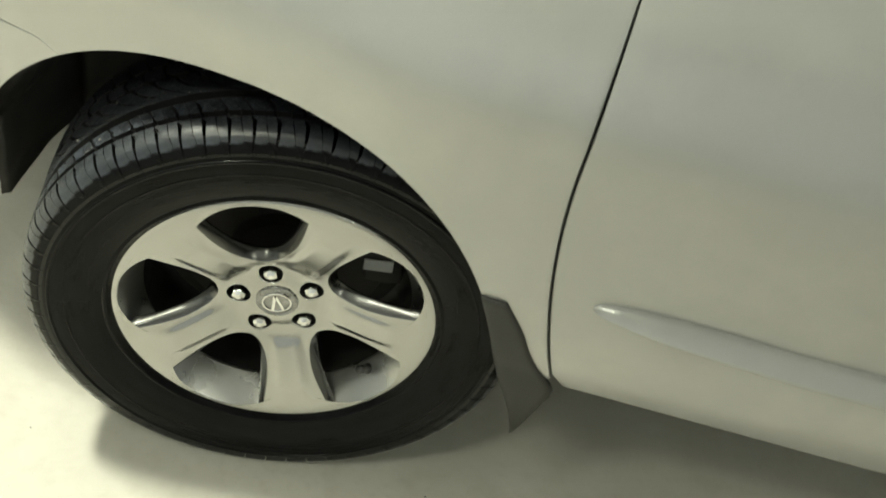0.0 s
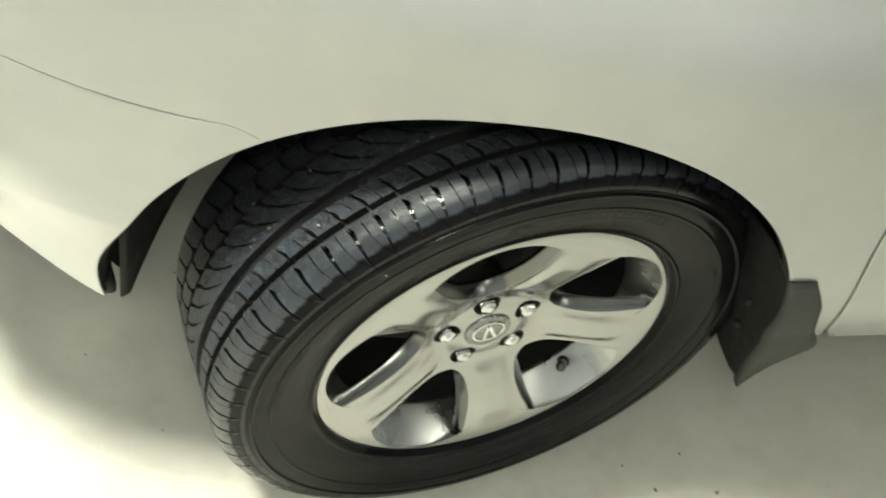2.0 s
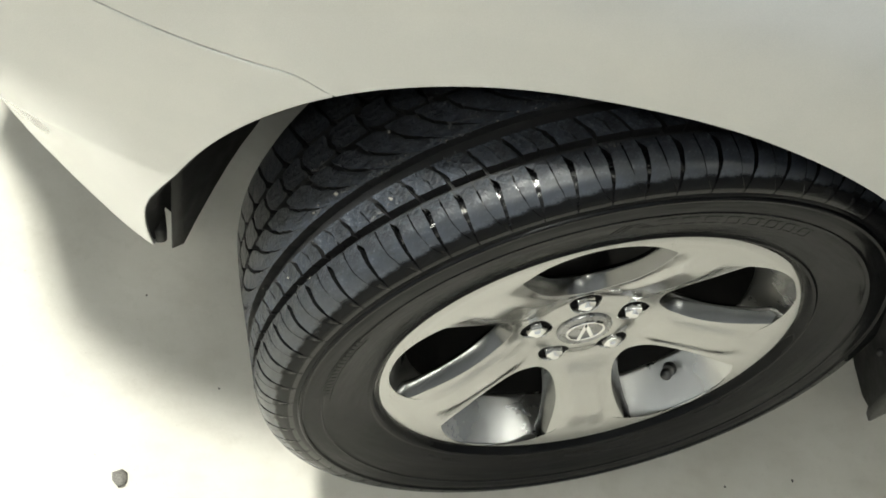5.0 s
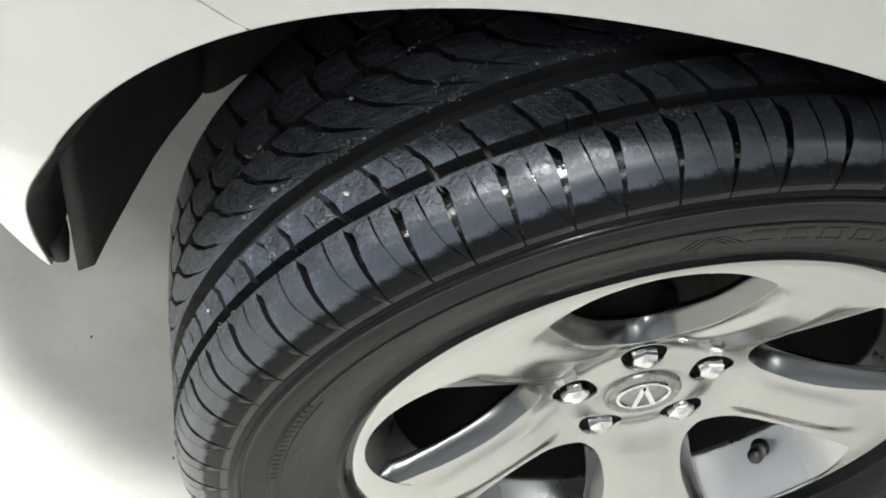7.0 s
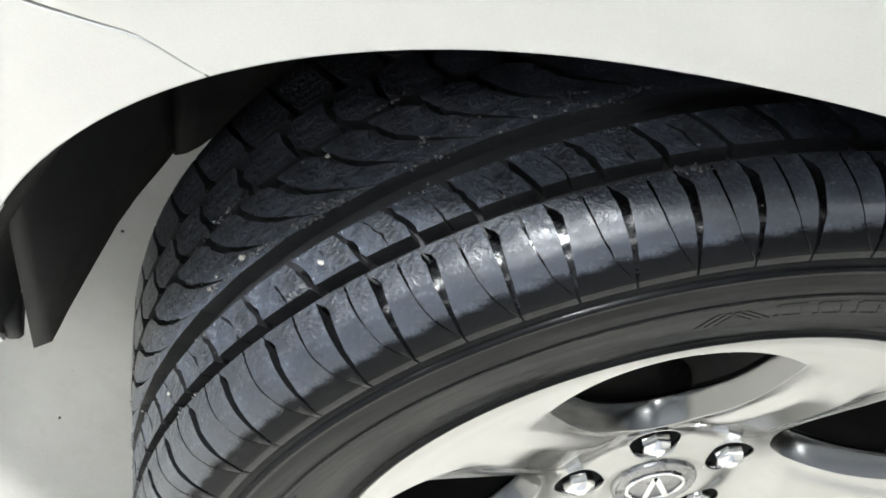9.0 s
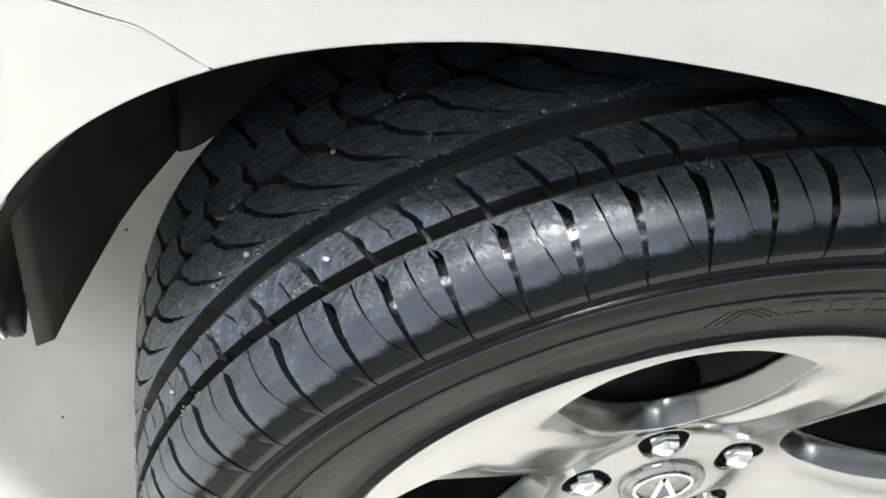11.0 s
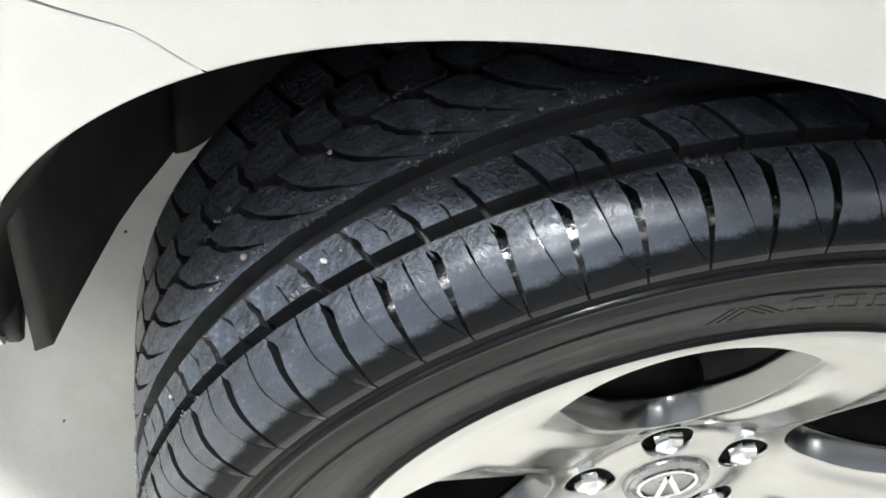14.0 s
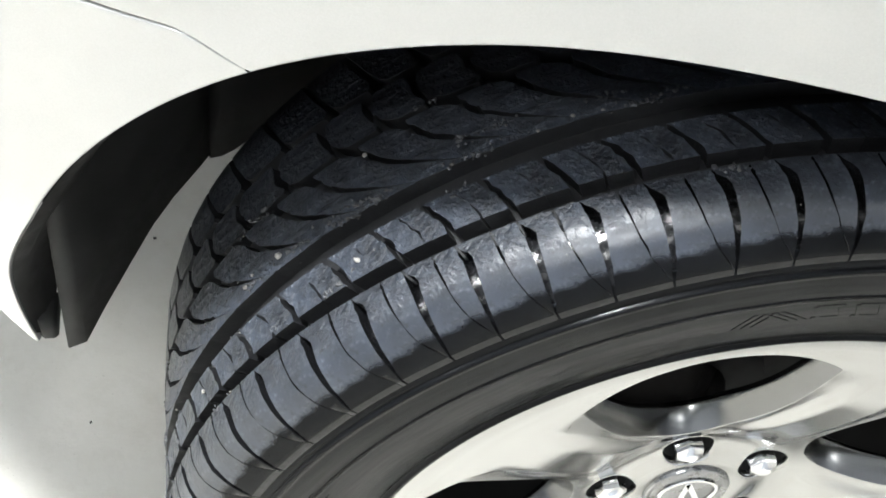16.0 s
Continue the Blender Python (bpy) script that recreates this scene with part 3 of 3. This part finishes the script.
    for i in range(n - 1):
        for k in range(m - 1):
            bm.faces.new((top[i][k], top[i][k + 1], top[i + 1][k + 1], top[i + 1][k]))
    for i, k in rim_ids:
        a, y = rows[i][k]
        low.append(bm.verts.new(tyre_point(a, y, groove(y) - 0.001)))
    for q in range(len(rim_ids)):
        w = (q + 1) % len(rim_ids)
        (i, k), (j, l) = rim_ids[q], rim_ids[w]
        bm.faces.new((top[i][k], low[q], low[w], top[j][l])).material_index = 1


SLOT_LINE = [(-0.0488, -0.60), (-0.0455, -0.85), (-0.038, -1.00), (-0.028, -1.00), (-0.018, -0.88), (-0.012, -0.35), (-0.008, 0.0)]
SLOT_HALF = [(-0.0488, 0.08), (-0.046, 0.17), (-0.039, 0.30), (-0.030, 0.38), (-0.0185, 0.46), (-0.0150, 0.40), (-0.0115, 0.12), (-0.008, 0.07)]
SIPE_LINE = [(-0.0488, -2.9), (-0.0480, -2.6), (-0.0455, -1.9), (-0.0425, -1.35), (-0.034, -0.8), (-0.020, -0.35), (-0.008, 0.0)]


def shoulder_block(p):
    """Outer shoulder: two lugs parted by a fine sipe that hooks towards an open slot."""
    bm = bmesh.new()
    ys = [-0.0082, -0.0100, -0.0115, -0.0132, -0.0150, -0.0185, -0.024, -0.030, -0.035, -0.0390, -0.0420, -0.0445, -0.0465, -0.0482]
    lo = lambda y: table(y, SLOT_LINE) + table(y, SLOT_HALF)
    hi = lambda y: p + table(y, SLOT_LINE) - table(y, SLOT_HALF)
    sipe = lambda y: p * 0.41 + table(y, SIPE_LINE)
    fine = lambda y: 0.05 + 0.06 * blend(y, -0.036, -0.020)
    block_bm(bm, lo, lambda y: max(sipe(y) - fine(y), lo(y) + 0.02), ys, 1, 0.03)
    block_bm(bm, lambda y: max(sipe(y) + fine(y), lo(y) + 0.05), hi, ys, 2, 0.03)
    return bm


def rib_block(p):
    """Narrow rib next to the shoulder, with a curved slot between blocks and a fine cut."""
    bm = bmesh.new()
    lean = lambda y: 2.2 * (y - 0.0015) / 0.0235
    bow = lambda y: 0.30 * math.sin(math.pi * (y - 0.0015) / 0.0250)
    ys = [0.0015, 0.006, 0.0105, 0.015, 0.0195, 0.0235, 0.0265]
    block_bm(bm, lambda y: lean(y) - bow(y) + 0.36, lambda y: lean(y) + p * 0.47 - bow(y), ys, 1)
    block_bm(bm, lambda y: lean(y) + p * 0.495 - bow(y), lambda y: lean(y) + p - bow(y) - 0.30, ys, 1)
    return bm


def centre_block(p):
    """Curved blocks that sweep from the rib to the middle of the tread."""
    bm = bmesh.new()
    arc = lambda y: 0.6 + 15.5 * (max(0.0, y - 0.0420) / 0.054) ** 0.66 - 1.2 * blend(y, 0.0665, 0.0900)
    thin = lambda y: 0.06 + 0.55 * blend(y, 0.0455, 0.0615) + 0.9 * max(0.0, (y - 0.0835) / 0.0065) ** 3
    cut = WEAR.uniform(-0.0035, 0.0035)
    warp = lambda y: y + cut * blend(y, 0.0440, 0.0595) * (1 - blend(y, 0.0765, 0.0895))
    for part_ys in ([0.0435, 0.0460, 0.0495, 0.0535, 0.0565, 0.0602], [0.0606, 0.0645, 0.0685, 0.0715, 0.0752], [0.0756, 0.0795, 0.0835, 0.0865, 0.0900]):
        block_bm(bm, lambda y: arc(y) + thin(y), lambda y: arc(y) + p - thin(y) * 0.5, [warp(y) for y in part_ys], 1)
    return bm


def middle_block(p):
    """Row of slanted blocks beyond the middle groove."""
    bm = bmesh.new()
    lean = lambda y: -0.6 + 60.0 * (y - 0.0945) + 0.8 * math.sin((y - 0.0945) * 110)
    round_off = lambda y: 0.75 * abs((y - 0.10875) / 0.01475) ** 7
    block_bm(bm, lambda y: lean(y) + 0.40 + round_off(y), lambda y: lean(y) + p - 0.35 - round_off(y), [0.0940, 0.0950, 0.0970, 0.1005, 0.1045, 0.1085, 0.1135, 0.1175, 0.1210, 0.1227, 0.1235], 2)
    return bm


def inner_block(p):
    bm = bmesh.new()
    lean = lambda y: 90.0 * (y - 0.1315)
    round_off = lambda y: 0.8 * max(0.0, (0.1385 - y) / 0.0105) ** 4
    block_bm(bm, lambda y: lean(y) + 0.40 + round_off(y), lambda y: lean(y) + p - 0.35 - round_off(y), [0.1280, 0.1295, 0.1325, 0.1385, 0.1465, 0.1565, 0.1715, 0.1885], 2)
    return bm


meshes = {}
for kind in (shoulder_block, rib_block, centre_block, middle_block, inner_block):
    for n, (start, pitch) in enumerate(PITCHES):
        key = kind, pitch, n % 4
        if key not in meshes:
            bm = kind(pitch)
            bmesh.ops.recalc_face_normals(bm, faces=list(bm.faces))
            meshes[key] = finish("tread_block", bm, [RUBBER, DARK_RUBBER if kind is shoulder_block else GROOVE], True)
            meshes[key].set_sharp_from_angle(angle=radians(38))
        ob = new("tread_block", meshes[key])
        ob.parent = tyre
        ob.rotation_euler = (0, -radians(start), 0)

# raised marks on the side wall
def side_mark(ang, r, wa, wr, tilt=0.0, lift=0.00035):
    bm = bmesh.new()
    rows = []
    for i in range(5):
        a = ang + wa * (i / 4 - 0.5)
        row = []
        for k in range(3):
            rr = r + wr * (k / 2 - 0.5)
            y = BULGE(rr)
            row.append(tyre_point(a + tilt * (k / 2 - 0.5), y - lift, rr))
        rows.append(row)
    grid_mesh(rows, bm=bm)
    r_ = bmesh.ops.extrude_face_region(bm, geom=list(bm.faces))
    bmesh.ops.translate(bm, vec=(0, 0.0018, 0), verts=[v for v in r_["geom"] if isinstance(v, bmesh.types.BMVert)])
    bmesh.ops.recalc_face_normals(bm, faces=list(bm.faces))
    return part("side_wall_mark", bm, RUBBER, tyre, smooth=False)


for k, a in enumerate((94.2, 89.6, 85.0, 80.4, 75.8, 71.2, 66.6, 62.0)):
    side_mark(a - 1.6, 0.2930, 3.0, 0.0018)
    side_mark(a - 1.6, 0.2800, 3.0, 0.0018)
    side_mark(a - 3.0, 0.2865, 0.45, 0.012, 0.9)
    side_mark(a - 0.4, 0.2865, 0.45, 0.012, 0.9)
for k in range(3):
    side_mark(101.6 - 1.1 * k, 0.2840, 0.4, 0.014, -2.2)
    side_mark(96.2 + 1.0 * k, 0.2850, 0.4, 0.012, 3.0)
for k in range(16):
    side_mark(158 + 1.4 * k, 0.2980, 0.8, 0.006)
side_mark(169, 0.3035, 26, 0.0009)
side_mark(169, 0.2925, 26, 0.0009)

# ---- alloy rim ----
TURN = 13.0  # how far the wheel has rolled, degrees
HALF = [(0.0905, 0.0), (0.0915, 3.6), (0.094, 7.2), (0.098, 11.0), (0.104, 14.2), (0.112, 17.0), (0.124, 19.6), (0.140, 21.6), (0.158, 22.5), (0.176, 22.7),
        (0.194, 22.6), (0.210, 22.4), (0.223, 22.1), (0.2295, 21.6), (0.2345, 20.9), (0.2375, 19.7), (0.2388, 18.0), (0.2392, 14.0), (0.2394, 8.0), (0.2395, 0.0)]


def window_outline(count):
    """Half the outline of a window as radius and angle, evenly spaced along a smooth curve."""
    ext = [(HALF[1][0], -HALF[1][1])] + HALF + [(HALF[-2][0], -HALF[-2][1])]
    fine = []
    for i in range(1, len(ext) - 2):
        for k in range(12):
            t = k / 12
            fine.append([0.5 * (2 * b + (c - a) * t + (2 * a - 5 * b + 4 * c - d) * t * t + (3 * b - a - 3 * c + d) * t ** 3)
                         for a, b, c, d in zip(ext[i - 1], ext[i], ext[i + 1], ext[i + 2])])
    fine.append(list(HALF[-1]))
    for i in range(1, len(fine)):
        fine[i][0] = max(fine[i][0], fine[i - 1][0] + 1e-6)
    run = [0.0]
    for p, q in zip(fine, fine[1:]):
        run.append(run[-1] + math.hypot(q[0] - p[0], radians(q[1] - p[1]) * 0.5 * (p[0] + q[0])))
    out = [(float(np.interp(run[-1] * i / count, run, [p[0] for p in fine])), float(np.interp(run[-1] * i / count, run, [p[1] for p in fine]))) for i in range(count + 1)]
    out[0], out[-1] = HALF[0], HALF[-1]
    return out


OMEGA = window_outline(130)
FACE = smooth_table([(0.028, 0.004), (0.045, 0.003), (0.062, 0.006), (0.080, 0.004), (0.100, -0.002), (0.130, -0.0115), (0.160, -0.0195), (0.190, -0.0260),
                     (0.215, -0.0298), (0.232, -0.0312), (0.243, -0.0312), (0.2470, -0.0300)])


def face_y(r, ang, frac):
    """Depth of the rim's face; ang is counted from the spoke's middle line, frac runs -1 to 1 across it."""
    y = FACE(r)
    lat = abs(r * math.sin(radians(ang)))
    along = blend(r, 0.070, 0.11) * (1 - blend(r, 0.165, 0.215))
    y -= 0.0038 * along * (1 - blend(lat, 0.014, 0.031))
    y += 0.0014 * blend(abs(frac), 0.45, 1.0) * blend(r, 0.085, 0.11) * (1 - blend(r, 0.19, 0.225))
    return y


NUTS = [radians(90 + TURN + 72 * k) for k in range(5)]


def face_at(x, z):
    """Depth of the rim's face at a place near the hub."""
    deg = (math.degrees(math.atan2(z, x)) - 270 - TURN + 36) % 72 - 36
    return face_y(math.hypot(x, z), deg, deg / 36)


def nut_distance(x, z):
    return min(math.hypot(x - 0.06 * math.cos(a), z - 0.06 * math.sin(a)) for a in NUTS)


bm = bmesh.new()
hub_radii = [float(r) for r in np.linspace(0.028, 0.0895, 56)]
across = 88
for k in range(5):
    mid = 270 + TURN + 72 * k
    rows = []
    for j, (r0, w) in enumerate([(r, 0.0) for r in hub_radii] + OMEGA):
        row = []
        even = r0 if j < 56 else 0.0905 + 0.1490 * (j - 56) / (len(OMEGA) - 1)
        for i in range(across + 1):
            f = -1 + 2 * i / across
            f = math.copysign(1 - (1 - abs(f)) ** 1.25, f)
            r = even + (r0 - even) * abs(f) ** 2.5
            da = f * (36 - w)
            a = radians(mid + da)
            x, z = r * math.cos(a), r * math.sin(a)
            y = face_y(r, da, f)
            row.append((x, y, z))
        rows.append(row)
    grid_mesh(rows, bm=bm)
    # walls of the window beside the spoke
    wm = mid + 36
    loop = [(r, w) for r, w in OMEGA] + [(r, -w) for r, w in reversed(OMEGA[1:-1])]
    walls = []
    for r, w in loop:
        y0 = face_y(r, 36 - abs(w), 1.0)
        cr = 0.168
        pts = []
        wide = 2.2 - 1.9 * blend(r, 0.226, 0.2385)
        deep = 1.0 - 0.9 * blend(r, 0.228, 0.2385)
        for inset, dy in ((0.0, 0.0), (0.0003, 0.0002), (0.0006, 0.0007), (0.0013, 0.0020), (0.0027, 0.0048), (0.0044, 0.0090), (0.0060, 0.0135), (0.0064, 0.0160), (0.0059, 0.0185)):
            inset, dy = inset * wide, dy * deep
            x, z = r * math.cos(radians(wm + w)), r * math.sin(radians(wm + w))
            cx, cz = cr * math.cos(radians(wm)), cr * math.sin(radians(wm))
            dx, dz = cx - x, cz - z
            d = math.hypot(dx, dz)
            pts.append((x + dx / d * inset, y0 + dy, z + dz / d * inset))
        walls.append(pts)
    walls.append(walls[0])
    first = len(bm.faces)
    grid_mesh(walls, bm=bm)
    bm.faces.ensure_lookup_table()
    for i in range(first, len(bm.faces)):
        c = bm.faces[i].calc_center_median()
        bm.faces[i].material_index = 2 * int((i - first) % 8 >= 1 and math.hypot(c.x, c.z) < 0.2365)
bmesh.ops.remove_doubles(bm, verts=list(bm.verts), dist=5e-6)
lathe([(FACE(0.2395), 0.2395), (FACE(0.241), 0.241), (FACE(0.2427), 0.2427), (FACE(0.2455), 0.2455), (-0.0300, 0.2470), (-0.0280, 0.2492), (-0.0225, 0.2496), (-0.017, 0.2480), (-0.012, 0.240), (-0.005, 0.2385)], 180, bm)
bmesh.ops.remove_doubles(bm, verts=list(bm.verts), dist=1e-5)
bmesh.ops.delete(bm, geom=[f for f in bm.faces if nut_distance(f.calc_center_median().x, f.calc_center_median().z) < 0.0190], context="FACES")
bmesh.ops.recalc_face_normals(bm, faces=list(bm.faces))
for e in bm.edges:
    near_rim = math.hypot(e.verts[0].co.x, e.verts[0].co.z) > 0.232
    if len(e.link_faces) == 2 and (e.calc_face_angle(0) > 0.9 and min(f.calc_area() for f in e.link_faces) > 4e-7 or near_rim and e.calc_face_angle(0) > 0.4):
        e.smooth = False
# rounded seats round the nuts
for a in NUTS:
    rows = []
    for q in range(49):
        b = 2 * math.pi * q / 48
        row = []
        for rr, dy in ((0.0210, 0.0003), (0.0204, -0.0002), (0.0196, -0.0003), (0.0188, 0.0001), (0.0182, 0.0010), (0.0179, 0.003), (0.0175, 0.024), (0.010, 0.026)):
            x, z = 0.06 * math.cos(a) + rr * math.cos(b), 0.06 * math.sin(a) + rr * math.sin(b)
            row.append((x, face_at(x, z) + dy if dy < 0.002 else face_at(0.06 * math.cos(a), 0.06 * math.sin(a)) + dy, z))
        rows.append(row)
    grid_mesh(rows, bm=bm)
# pocket walls coloured black for the dark that their metal reflects
for f in bm.faces:
    c = f.calc_center_median()
    if nut_distance(c.x, c.z) < 0.0179:
        f.material_index = 1
rim = part("alloy_rim", bm, [ALLOY, FLAT_BLACK, CHAMFER], car, "hyper silver five-spoke alloy wheel")
rim.location, rim.scale = (0, -0.002, ZC), (0.958, 1.0, 0.958)
part("pocket_ring", lathe([(-0.0300, 0.2404), (-0.0275, 0.2382), (-0.002, 0.2240), (0.020, 0.2100), (0.0225, 0.2090), (0.0245, 0.2095), (0.026, 0.2115)], 160), POCKET, rim, "silver sloping ring behind the spokes")
part("barrel", lathe([(0.026, 0.2115), (0.030, 0.2125), (0.10, 0.2125), (0.205, 0.212), (0.215, 0.230)], 120), LINER, rim, "dark inner barrel of the wheel")
# added disc that blocks light and the bright floor behind the spokes
part("dark_backing", lathe([(0.135, 0.03), (0.135, 0.195), (0.130, 0.204)], 80), FLAT_BLACK, rim, "added black disc that closes the view through the rim")


def hexagon(r, y0, y1, top):
    bm = bmesh.new()
    rows = []
    for y, s in ((y0, 1.0), (y1 + 0.003, 1.0), (y1 + 0.0008, 0.93), (y1, 0.80), (y1 - top, 0.42), (y1 - top, 0.02)):
        rows.append([(r * s * math.cos(radians(60 * i)), y, r * s * math.sin(radians(60 * i))) for i in range(6)])
    grid_mesh(rows, close=True, bm=bm)
    bmesh.ops.recalc_face_normals(bm, faces=list(bm.faces))
    return bm


nut_mesh = None
for k, a in enumerate(NUTS):
    if nut_mesh is None:
        bm = hexagon(0.0118, 0.034, 0.000, 0.0026)
        grid_mesh([[(0.0132 * math.cos(q * math.pi / 12), y, 0.0132 * math.sin(q * math.pi / 12)) for q in range(24)] for y in (0.0345, 0.022, 0.020)], close=True, bm=bm)
        bmesh.ops.recalc_face_normals(bm, faces=list(bm.faces))
        nut_mesh = finish("lug_nut", bm, CHROME, True)
        nut_mesh.set_sharp_from_angle(angle=radians(30))
    ob = tagged(new("lug_nut", nut_mesh), "chrome lug nut")
    ob.parent = rim
    ob.location = (0.06 * math.cos(a), 0.0, 0.06 * math.sin(a))
    ob.rotation_euler = (0, 0.3 + 0.5 * k, 0)

cap = part("centre_cap", lathe([(0.015, 0.0335), (0.0022, 0.0330), (0.0007, 0.0315), (0.0020, 0.0292), (0.0030, 0.0280), (0.0022, 0.0268), (0.0006, 0.018), (0.0002, 0.0004)], 64), CAP_GREY, rim, "grey centre cap with a plain chrome badge")
bm = bmesh.new()
rows = []
for i in range(49):
    a = 2 * math.pi * i / 48
    row = []
    for k in range(9):
        b = 2 * math.pi * k / 8
        rr = 0.0208 + 0.0017 * math.cos(b)
        row.append((rr * 1.06 * math.cos(a), 0.0 - 0.0011 * math.sin(b), rr * 0.94 * math.sin(a)))
    rows.append(row)
grid_mesh(rows, bm=bm)
for sx, ang in ((-0.0045, 14), (0.0045, -14)):
    box(bm, (0, 0, 0), (0.0044, 0.0022, 0.036), Matrix.Translation((sx, -0.0004, 0.0)) @ Matrix.Rotation(radians(ang), 4, "Y"))
bmesh.ops.rotate(bm, cent=(0, 0, 0), matrix=Matrix.Rotation(radians(-TURN), 3, "Y"), verts=list(bm.verts))
bmesh.ops.recalc_face_normals(bm, faces=list(bm.faces))
sharp(part("badge", bm, CHROME, rim, "plain chrome ring badge"), 35)

# valve
bm = bmesh.new()
lathe([(0.0, 0.0), (0.0, 0.0095), (0.005, 0.0092), (0.007, 0.0066), (0.014, 0.0066), (0.0145, 0.0078), (0.028, 0.0073), (0.030, 0.0062), (0.0303, 0.0)], 20, bm)
valve = part("valve_stem", bm, VALVE, rim, "dark grey valve stem with a cap")
va = radians(-42.8)
valve.location = (0.220 * math.cos(va), 0.012, 0.220 * math.sin(va))
aim = Vector((-0.62 * math.cos(va) - 0.12, -0.55, -0.78 * math.sin(va))).normalized()
valve.rotation_euler = Vector((0, 1, 0)).rotation_difference(aim).to_euler()

# brake
brake = part("brake_disc", lathe([(0.080, 0.05), (0.080, 0.080), (0.100, 0.085), (0.100, 0.158), (0.104, 0.160), (0.120, 0.160), (0.122, 0.05)], 96), IRON, car, "dull iron brake disc behind the spokes")
brake.location = (0, 0, ZC)
sharp(brake, 35)
bm = bmesh.new()
rows = []
for i in range(15):
    a = radians(-2 + 62 * i / 14)
    rows.append([(r * math.cos(a), y, r * math.sin(a)) for y, r in ((0.125, 0.165), (0.085, 0.186), (0.074, 0.182), (0.070, 0.160), (0.072, 0.128), (0.084, 0.120))])
grid_mesh(rows, bm=bm)
for i in (0, -1):
    bm.faces.new([bm.verts.new(p) for p in rows[i]])
bmesh.ops.recalc_face_normals(bm, faces=list(bm.faces))
caliper = part("brake_caliper", bm, CALIPER, car, "grey brake caliper over the disc")
caliper.location = (0, 0, ZC)
sharp(caliper, 35)
bm = bevelled_box((0.148 * math.cos(radians(13)), 0.068, 0.148 * math.sin(radians(13))), (0.045, 0.004, 0.022), 0.001)
part("caliper_plate", bm, HOUSING, caliper, "small pale plate on the caliper", False)
bm = bevelled_box((0, 0.20, 0), (0.12, 0.20, 0.16), 0.02)
kn = part("knuckle", bm, IRON, car, "dark suspension knuckle", False)
kn.location = (0, 0, ZC)


# ---- grit ----
def pebble(bm, p, size, seed):
    rng = random.Random(seed)
    r = bmesh.ops.create_icosphere(bm, subdivisions=1, radius=size)
    sc = Vector((rng.uniform(0.7, 1.4), rng.uniform(0.7, 1.4), rng.uniform(0.5, 0.9)))
    for v in r["verts"]:
        v.co = Vector((v.co.x * sc.x, v.co.y * sc.y, v.co.z * sc.z)) * rng.uniform(0.75, 1.25) + Vector(p)


for x, y, s, dark in ((0.313, -0.129, 0.0034, 0), (0.380, -0.081, 0.0020, 1), (0.408, -0.158, 0.0040, 0), (0.188, 0.010, 0.0018, 1), (-0.378, 0.148, 0.0017, 1), (0.280, -0.077, 0.0022, 1),
                      (-0.512, 0.036, 0.0095, 0), (-0.398, 0.539, 0.0022, 1), (-0.376, -0.028, 0.0015, 1), (-0.46, 0.30, 0.0016, 1), (-0.30, 0.42, 0.002, 1)):
    bm = bmesh.new()
    pebble(bm, (0, 0, 0), s, int(x * 1000 + y * 77))
    low = min(v.co.z for v in bm.verts)
    bmesh.ops.translate(bm, verts=list(bm.verts), vec=(0, 0, -low))
    ob = tagged(new("pebble", finish("pebble", bm, DARKSTONE if dark else STONE)), "small dark bit of grit on the floor" if dark else "small pale pebble on the floor", "pebble", "grit on the floor")
    ob.location = (x, y, 0)

rng = random.Random(5)
bm = bmesh.new()
for ang, y, s in ((131.7, 0.0805, 0.0022), (143.0, 0.0524, 0.0026), (146.9, 0.0547, 0.0019), (133.8, 0.0131, 0.0022), (157.0, 0.0122, 0.0020), (113.0, 0.047, 0.0016), (116.0, 0.044, 0.0014), (110.5, 0.045, 0.0014)):
    p = tyre_point(ang, y, SURF(y) + 0.0006)
    pebble(bm, (p[0], p[1], p[2] + ZC), 0.8 * s, int(ang * 10))
for i in range(60):
    ang = rng.uniform(95, 172)
    y = rng.gauss(0.0495, 0.008) if rng.random() < 0.5 else rng.choice((rng.uniform(-0.036, -0.009), rng.uniform(0.002, 0.026), rng.uniform(0.047, 0.085)))
    p = tyre_point(ang, y, SURF(y) + 0.0001)
    pebble(bm, (p[0], p[1], p[2] + ZC), rng.choice((0.0003, 0.0004, 0.0005)), i)
# crumbs torn up in heaps along the edges of the blocks
for i in range(58):
    ca = rng.uniform(99, 150) if i < 26 else rng.uniform(142, 186)
    cy = rng.gauss(0.0485, 0.0030) if i < 16 else rng.choice((0.0035, 0.0255, 0.0075, 0.058, 0.0445, 0.0895, 0.095, -0.0095))
    for k in range(rng.randint(6, 20)):
        y = rng.gauss(cy, 0.0016)
        p = tyre_point(rng.gauss(ca, 0.9), y, SURF(y) - 0.0001)
        pebble(bm, (p[0], p[1], p[2] + ZC), rng.choice((0.0005, 0.0007, 0.0010, 0.0014)) * rng.uniform(0.7, 1.2) * (1.0 if i < 26 else 0.7), 900 + 40 * i + k)
for i, f in enumerate(bm.faces):
    f.material_index = 0 if i < 160 else int(i // 20 % 4 > 0) if i < 1360 else 2 - int(i // 20 % 41 == 0)
tagged(new("tread_grit", finish("tread_grit", bm, [STONE, DARKSTONE, CRUMB], False)), "road grit and rubber crumbs stuck in the tyre tread", "grit", "", "stuff")
